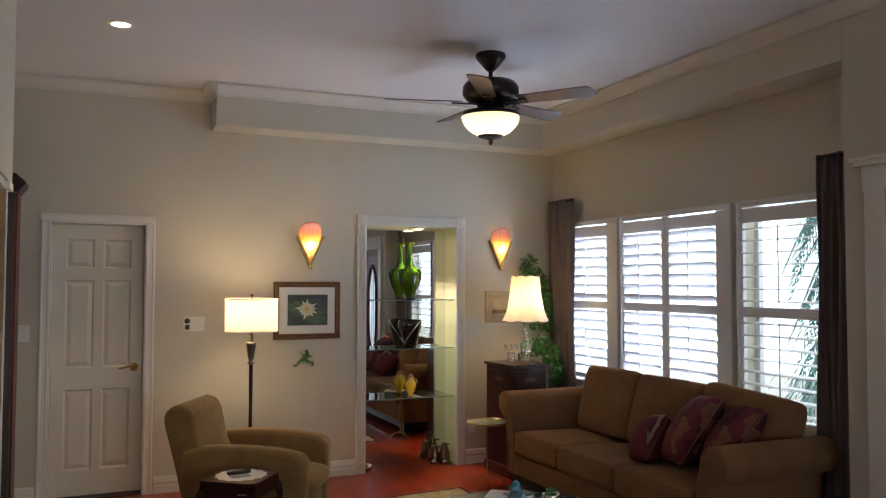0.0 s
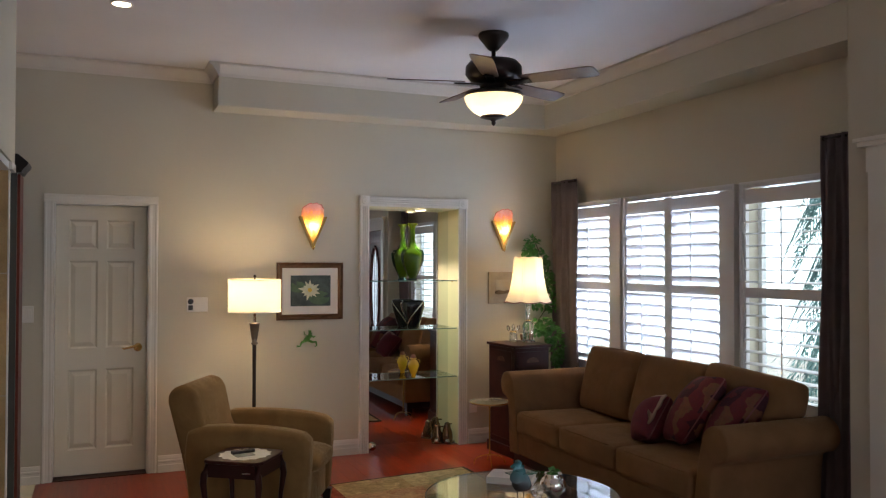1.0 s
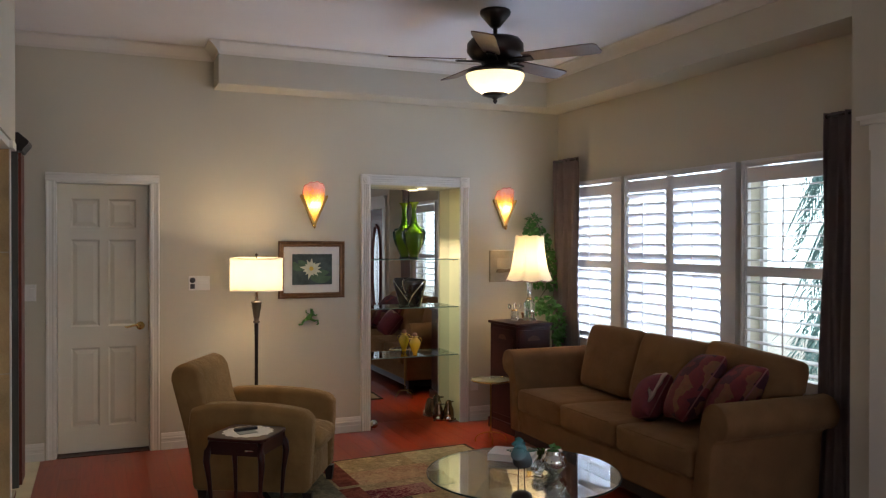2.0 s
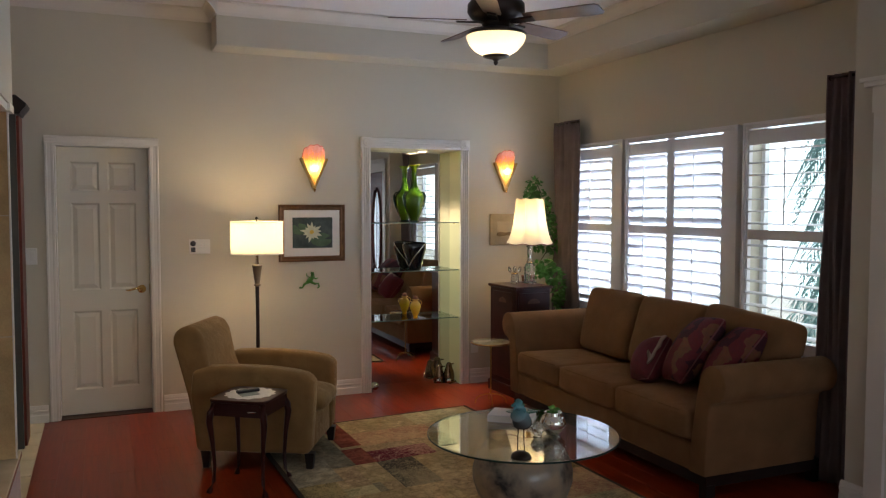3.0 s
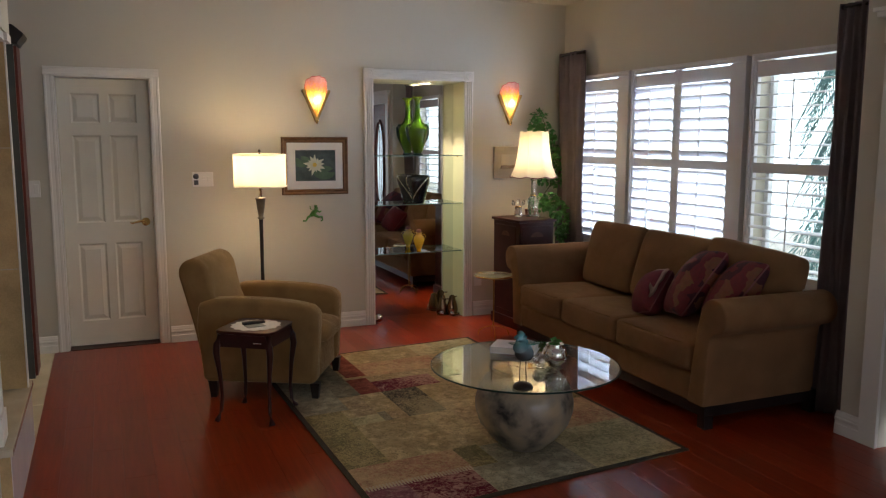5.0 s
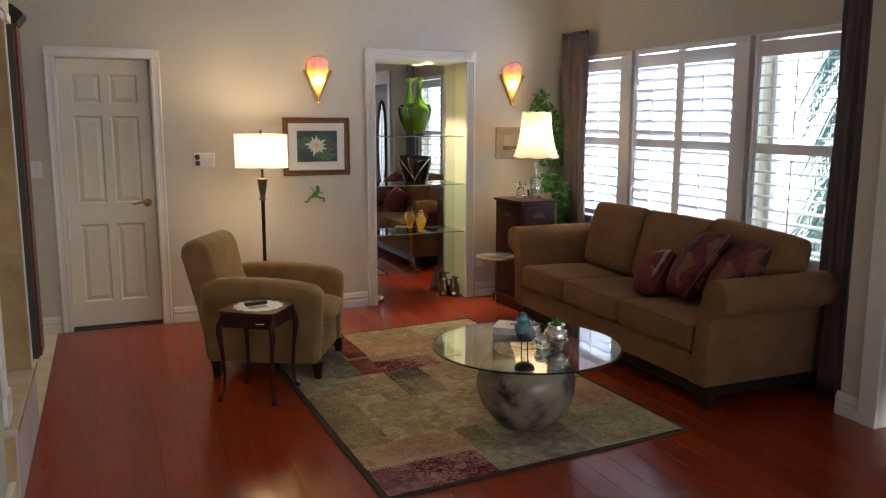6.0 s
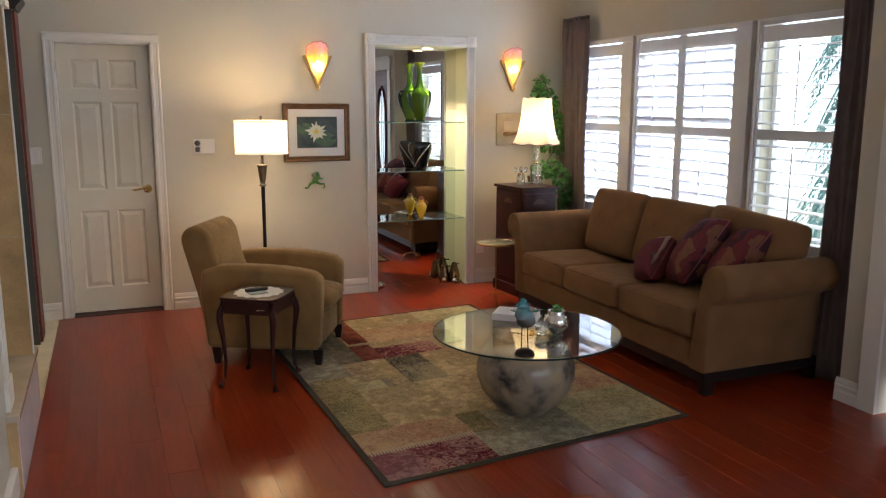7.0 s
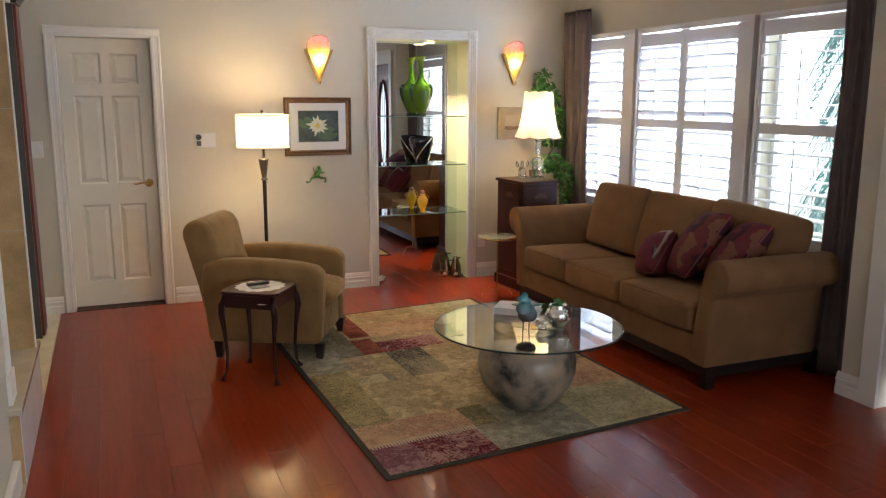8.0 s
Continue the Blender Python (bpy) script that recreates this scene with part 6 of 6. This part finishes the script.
part("stitching", rug_boxes(*[(E_ + 0.012 + k * 0.0165, E_ + 0.020 + k * 0.0165, E_ + 0.262, E_ + 0.310, 0.0115, 0.0130) for k in range(34)]), M_STITCH, rug, "beige ladder stitching")

# ---- coffee table ----
TX, TY = 1.962, 3.592
M_BALL = material("smoky_ceramic", (0.23, 0.22, 0.21), 0.3, spread=0.1, scale=5, coat=0.4, bump=0.05)
nb, lb = M_BALL.node_tree.nodes, M_BALL.node_tree.links
tcb, nsb, rpb = nb.new("ShaderNodeTexCoord"), nb.new("ShaderNodeTexNoise"), nb.new("ShaderNodeValToRGB")
nsb.inputs["Scale"].default_value, nsb.inputs["Detail"].default_value, nsb.inputs["Distortion"].default_value = 6.0, 8, 0.3
lb.new(tcb.outputs["Object"], nsb.inputs["Vector"])
lb.new(nsb.outputs["Fac"], rpb.inputs["Fac"])
eb = rpb.color_ramp.elements
eb[0].position, eb[0].color = 0.37, (0.018, 0.017, 0.019, 1)
eb[1].position, eb[1].color = 0.66, (0.42, 0.31, 0.20, 1)
for p_, c_ in ((0.43, (0.15, 0.125, 0.10, 1)), (0.52, (0.30, 0.245, 0.185, 1))):
    q_ = eb.new(p_)
    q_.color = c_
lb.new(rpb.outputs["Color"], nb["Principled BSDF"].inputs["Base Color"])
cft = empty("coffee_table", pose(TX, TY, 0.012), "round glass coffee table on a smoky ceramic bowl", "coffee table")
part("base", lathe([(0, 0), (0.115, 0), (0.125, 0.012), (0.18, 0.06), (0.232, 0.13), (0.255, 0.20), (0.256, 0.25), (0.240, 0.31), (0.205, 0.365), (0.175, 0.395), (0.178, 0.41), (0.19, 0.42), (0.17, 0.422), (0.155, 0.40), (0.18, 0.35), (0.2, 0.25), (0.1, 0.04), (0, 0.03)], 56), M_BALL, cft, "smoky glazed ceramic bowl base", True)
part("glass_top", lathe([(0, 0.4235), (0.481, 0.4235), (0.486, 0.4265), (0.486, 0.4335), (0.481, 0.4365), (0, 0.4365)], 96), M_TABLEGLASS, cft, "clear round glass top", False)
part("glass_edge", lathe([(0.4865, 0.4255), (0.4885, 0.427), (0.4885, 0.433), (0.4865, 0.4345), (0.4865, 0.4255)], 96), M_EDGEGLASS, cft, "polished dark green edge", True)
ZT = 0.012 + 0.437

bk = empty("book", pose(2.03, 3.83, ZT, 0, 0, -40), "white hardback book lying on the glass table", "book")
part("cover", boxes((-0.12, 0.12, -0.085, 0.085, 0, 0.003), (-0.12, 0.12, -0.085, 0.085, 0.033, 0.036), (-0.12, -0.117, -0.085, 0.085, 0.003, 0.033)), material("white_cover", (0.75, 0.72, 0.72), 0.35, spread=0.1), bk)
part("pages", boxes((-0.116, 0.114, -0.080, 0.080, 0.0032, 0.0328)), M_MAT, bk)
tagged(part("patterned_card", soft_box(-0.07, 0.07, -0.05, 0.05, 0, 0.006, 0.001), rug_cloth("printed_cover", (0.55, 0.52, 0.5), (0.08, 0.2, 0.15), 30, 3), None, "", False, pose(2.08, 3.82, ZT + 0.0365, 0, 0, 10)), "printed booklet on the white book", "booklet")

M_BIRD = gradient_glass("teal_glaze", [(0.0, (0.10, 0.06, 0.05)), (0.5, (0.17, 0.22, 0.24)), (1.0, (0.10, 0.36, 0.40))], 0.10, 0.26, 0.0, 0.2)
bird = empty("bird_figurine", pose(1.752, 3.222, ZT, 0, 0, 215) @ Matrix.Diagonal((0.92, 0.98, 1.0, 1)), "teal and brown ceramic bird figurine on wire legs", "figurine")
bm = bmesh.new()
blob(bm, [(-0.11, 0, 0.135), (-0.08, 0, 0.14), (-0.045, 0, 0.155), (0.0, 0, 0.175), (0.03, 0, 0.205), (0.04, 0, 0.225)], [0.006, 0.016, 0.034, 0.046, 0.040, 0.02], 16)
blob(bm, [(0.005, 0, 0.20), (0.022, 0, 0.222), (0.035, 0, 0.25), (0.03, 0, 0.268), (0.025, 0, 0.276)], [0.02, 0.033, 0.033, 0.022, 0.008], 16)
blob(bm, [(0.055, 0, 0.246), (0.085, 0, 0.24)], [0.009, 0.002], 8)
part("body", bm, M_BIRD, bird, "", True)
for s in (-1, 1):
    part("leg", tube([(0, s * 0.014, 0.155), (0.004, s * 0.016, 0.09), (0.0, s * 0.018, 0.02)], 0.0028, 6), M_BRONZE, bird, "thin dark wire leg")
part("stand", lathe([(0, 0), (0.05, 0), (0.05, 0.006), (0.042, 0.02), (0.022, 0.03), (0, 0.032)], 24), M_BRONZE, bird, "dark domed stand", True)

sv = empty("silver_bowl", pose(2.085, 3.50, ZT), "round polished silver bowl with green stems", "bowl")
part("bowl", lathe([(0, 0), (0.03, 0), (0.034, 0.006), (0.058, 0.03), (0.066, 0.06), (0.055, 0.09), (0.038, 0.105), (0.046, 0.115), (0.042, 0.116), (0.034, 0.104), (0, 0.09)], 32), M_SILVER, sv, "", True)
rng2 = random.Random(9)
sprig = new("foliage", foliage([(0, 0.0, 0.125, 0.04, 0.04, 0.02, 26)], rng2))
sprig.parent = sv
sprig.matrix_basis = pose(0, 0, 0.045) @ Matrix.Diagonal((0.62, 0.62, 0.62, 1))
sprig["kind"] = "stuff"
cb = empty("crystal_ball", pose(1.99, 3.49, ZT), "clear crystal ball on a small silver ring", "ornament")
part("ring", lathe([(0.012, 0), (0.024, 0), (0.022, 0.010), (0.014, 0.010), (0.012, 0)], 20), M_SILVER, cb, "", True)
part("ball", lathe([(0.034 * math.sin(math.pi * k / 14), 0.041 - 0.034 * math.cos(math.pi * k / 14)) for k in range(15)], 24), M_CRYSTAL, cb, "", True)

# ---- outdoors ----
structure("ground", boxes((XR + 0.15, 400, -300, 300, -0.5, -0.25)), material("pale_gravel", (0.42, 0.40, 0.36), 0.9, spread=0.2, scale=3), "pale gravel yard outside the windows", "ground")
# added glowing panel: its emission stands in for the bright outdoors behind the louvers
structure("backdrop", boxes((13.0, 13.1, -75, 60, -0.25, 14)), glowing("daylight_glow", (0.82, 0.92, 1.0), 2.8), "glowing panel standing in for daylight beyond the yard", "backdrop")
M_PALM = material("palm_leaf", (0.11, 0.23, 0.23), 0.45, spread=0.55, scale=4)
M_TRUNK = material("palm_bark", (0.16, 0.12, 0.08), 0.9, spread=0.3)
palm = empty("garden_palm", pose(8.62, 6.95, -0.25), "drooping green garden palm outside the window", "tree")
part("trunk", tube([(0, 0, 0), (0.05, 0.02, 0.8), (0.02, 0.05, 2.2), (0, 0, 3.8)], [0.13, 0.11, 0.10, 0.07], 12), M_TRUNK, palm, "", True)
r3 = random.Random(12)
for k in range(150):
    a = 2 * math.pi * k / 18.7 + r3.uniform(-0.2, 0.2)
    lift, ln, top = r3.uniform(-0.1, 0.7), r3.uniform(0.8, 1.1), 4.1 - 0.021 * k
    vs, fs = [], []
    for i in range(28):
        t = i / 27
        r = ln * t
        z = top + lift * t - 1.9 * t * t
        c = Vector((r * math.cos(a), r * math.sin(a), z))
        side = Vector((-math.sin(a), math.cos(a), 0))
        w = 0.34 * math.sin(math.pi * min(1, 0.12 + t * 0.9)) ** 0.8
        for s in (-1, 1):
            tip = c + side * s * w + Vector((0, 0, -0.9 * w - 0.1)) + Vector((math.cos(a), math.sin(a), 0)) * 0.12
            o = len(vs)
            vs += [c, c + Vector((math.cos(a), math.sin(a), 0)) * 0.017, tip]
            fs.append((o, o + 1, o + 2))
    me = bpy.data.meshes.new("frond")
    me.from_pydata(vs, [], fs)
    me.materials.append(M_PALM)
    fr = new("frond", me)
    fr.parent = palm

# ---- floor pieces ----
PW, PLN = 0.142, 1.215
plank_meshes = {}


def plank_mesh(w, ln):
    key = (round(w, 3), round(ln, 3))
    if key not in plank_meshes:
        bm = bmesh.new()
        g = 0.0007
        lo = [bm.verts.new(p) for p in ((0, 0, -0.004), (w, 0, -0.004), (w, ln, -0.004), (0, ln, -0.004))]
        mi = [bm.verts.new(p) for p in ((0, 0, -0.0006), (w, 0, -0.0006), (w, ln, -0.0006), (0, ln, -0.0006))]
        hi = [bm.verts.new(p) for p in ((g, g, 0), (w - g, g, 0), (w - g, ln - g, 0), (g, ln - g, 0))]
        for r0, r1 in ((lo, mi), (mi, hi)):
            for k in range(4):
                bm.faces.new((r0[k], r0[(k + 1) % 4], r1[(k + 1) % 4], r1[k]))
        bm.faces.new(hi)
        me = bpy.data.meshes.new("plank")
        bm.to_mesh(me)
        bm.free()
        me.materials.append(M_PLANK)
        plank_meshes[key] = me
    return plank_meshes[key]


r4 = random.Random(21)
x = FL_X0
row = 0
while x < XR - 0.001:
    w = min(PW, XR - x)
    y = -0.9 - (0.41 * row % PLN)
    y_end = NB if (x > NI_X0 - 0.02 and x + w < NI_X1 + 0.02) else YB
    while y < y_end - 0.001:
        ln = min(PLN, y_end - y)
        o = new("plank", plank_mesh(w - 0.0003, ln - 0.0003))
        o.parent = floor
        o.location = (x, y, 0)
        y += PLN
    x += PW
    row += 1
vs, fs = [], []
x, row = FL_X0, 0
while x < XR - 0.001:
    w = min(PW, XR - x)
    y, y_end = YBACK, -0.9 - (0.41 * row % PLN)
    o = len(vs)
    if y_end - y > 0.05:
        vs += [(x, y, -0.0005), (x + w - 0.0015, y, -0.0005), (x + w - 0.0015, y_end - 0.0015, -0.0005), (x, y_end - 0.0015, -0.0005)]
        fs.append((o, o + 1, o + 2, o + 3))
    x += PW
    row += 1
me = bpy.data.meshes.new("plank_field")
me.from_pydata(vs, [], fs)
me.materials.append(M_PLANK)
pf = new("plank_field", me)
pf.parent = floor
pf["kind"] = "stuff"
for ty in np.arange(5.30, 6.5, 0.33):
    for tx in (-1.07, -0.74):
        t = part("tile", boxes((tx + 0.002, tx + 0.326, float(ty) + 0.002, min(float(ty) + 0.328, YB - 0.002), -0.006, 0.001)), M_TILE, tile_floor)
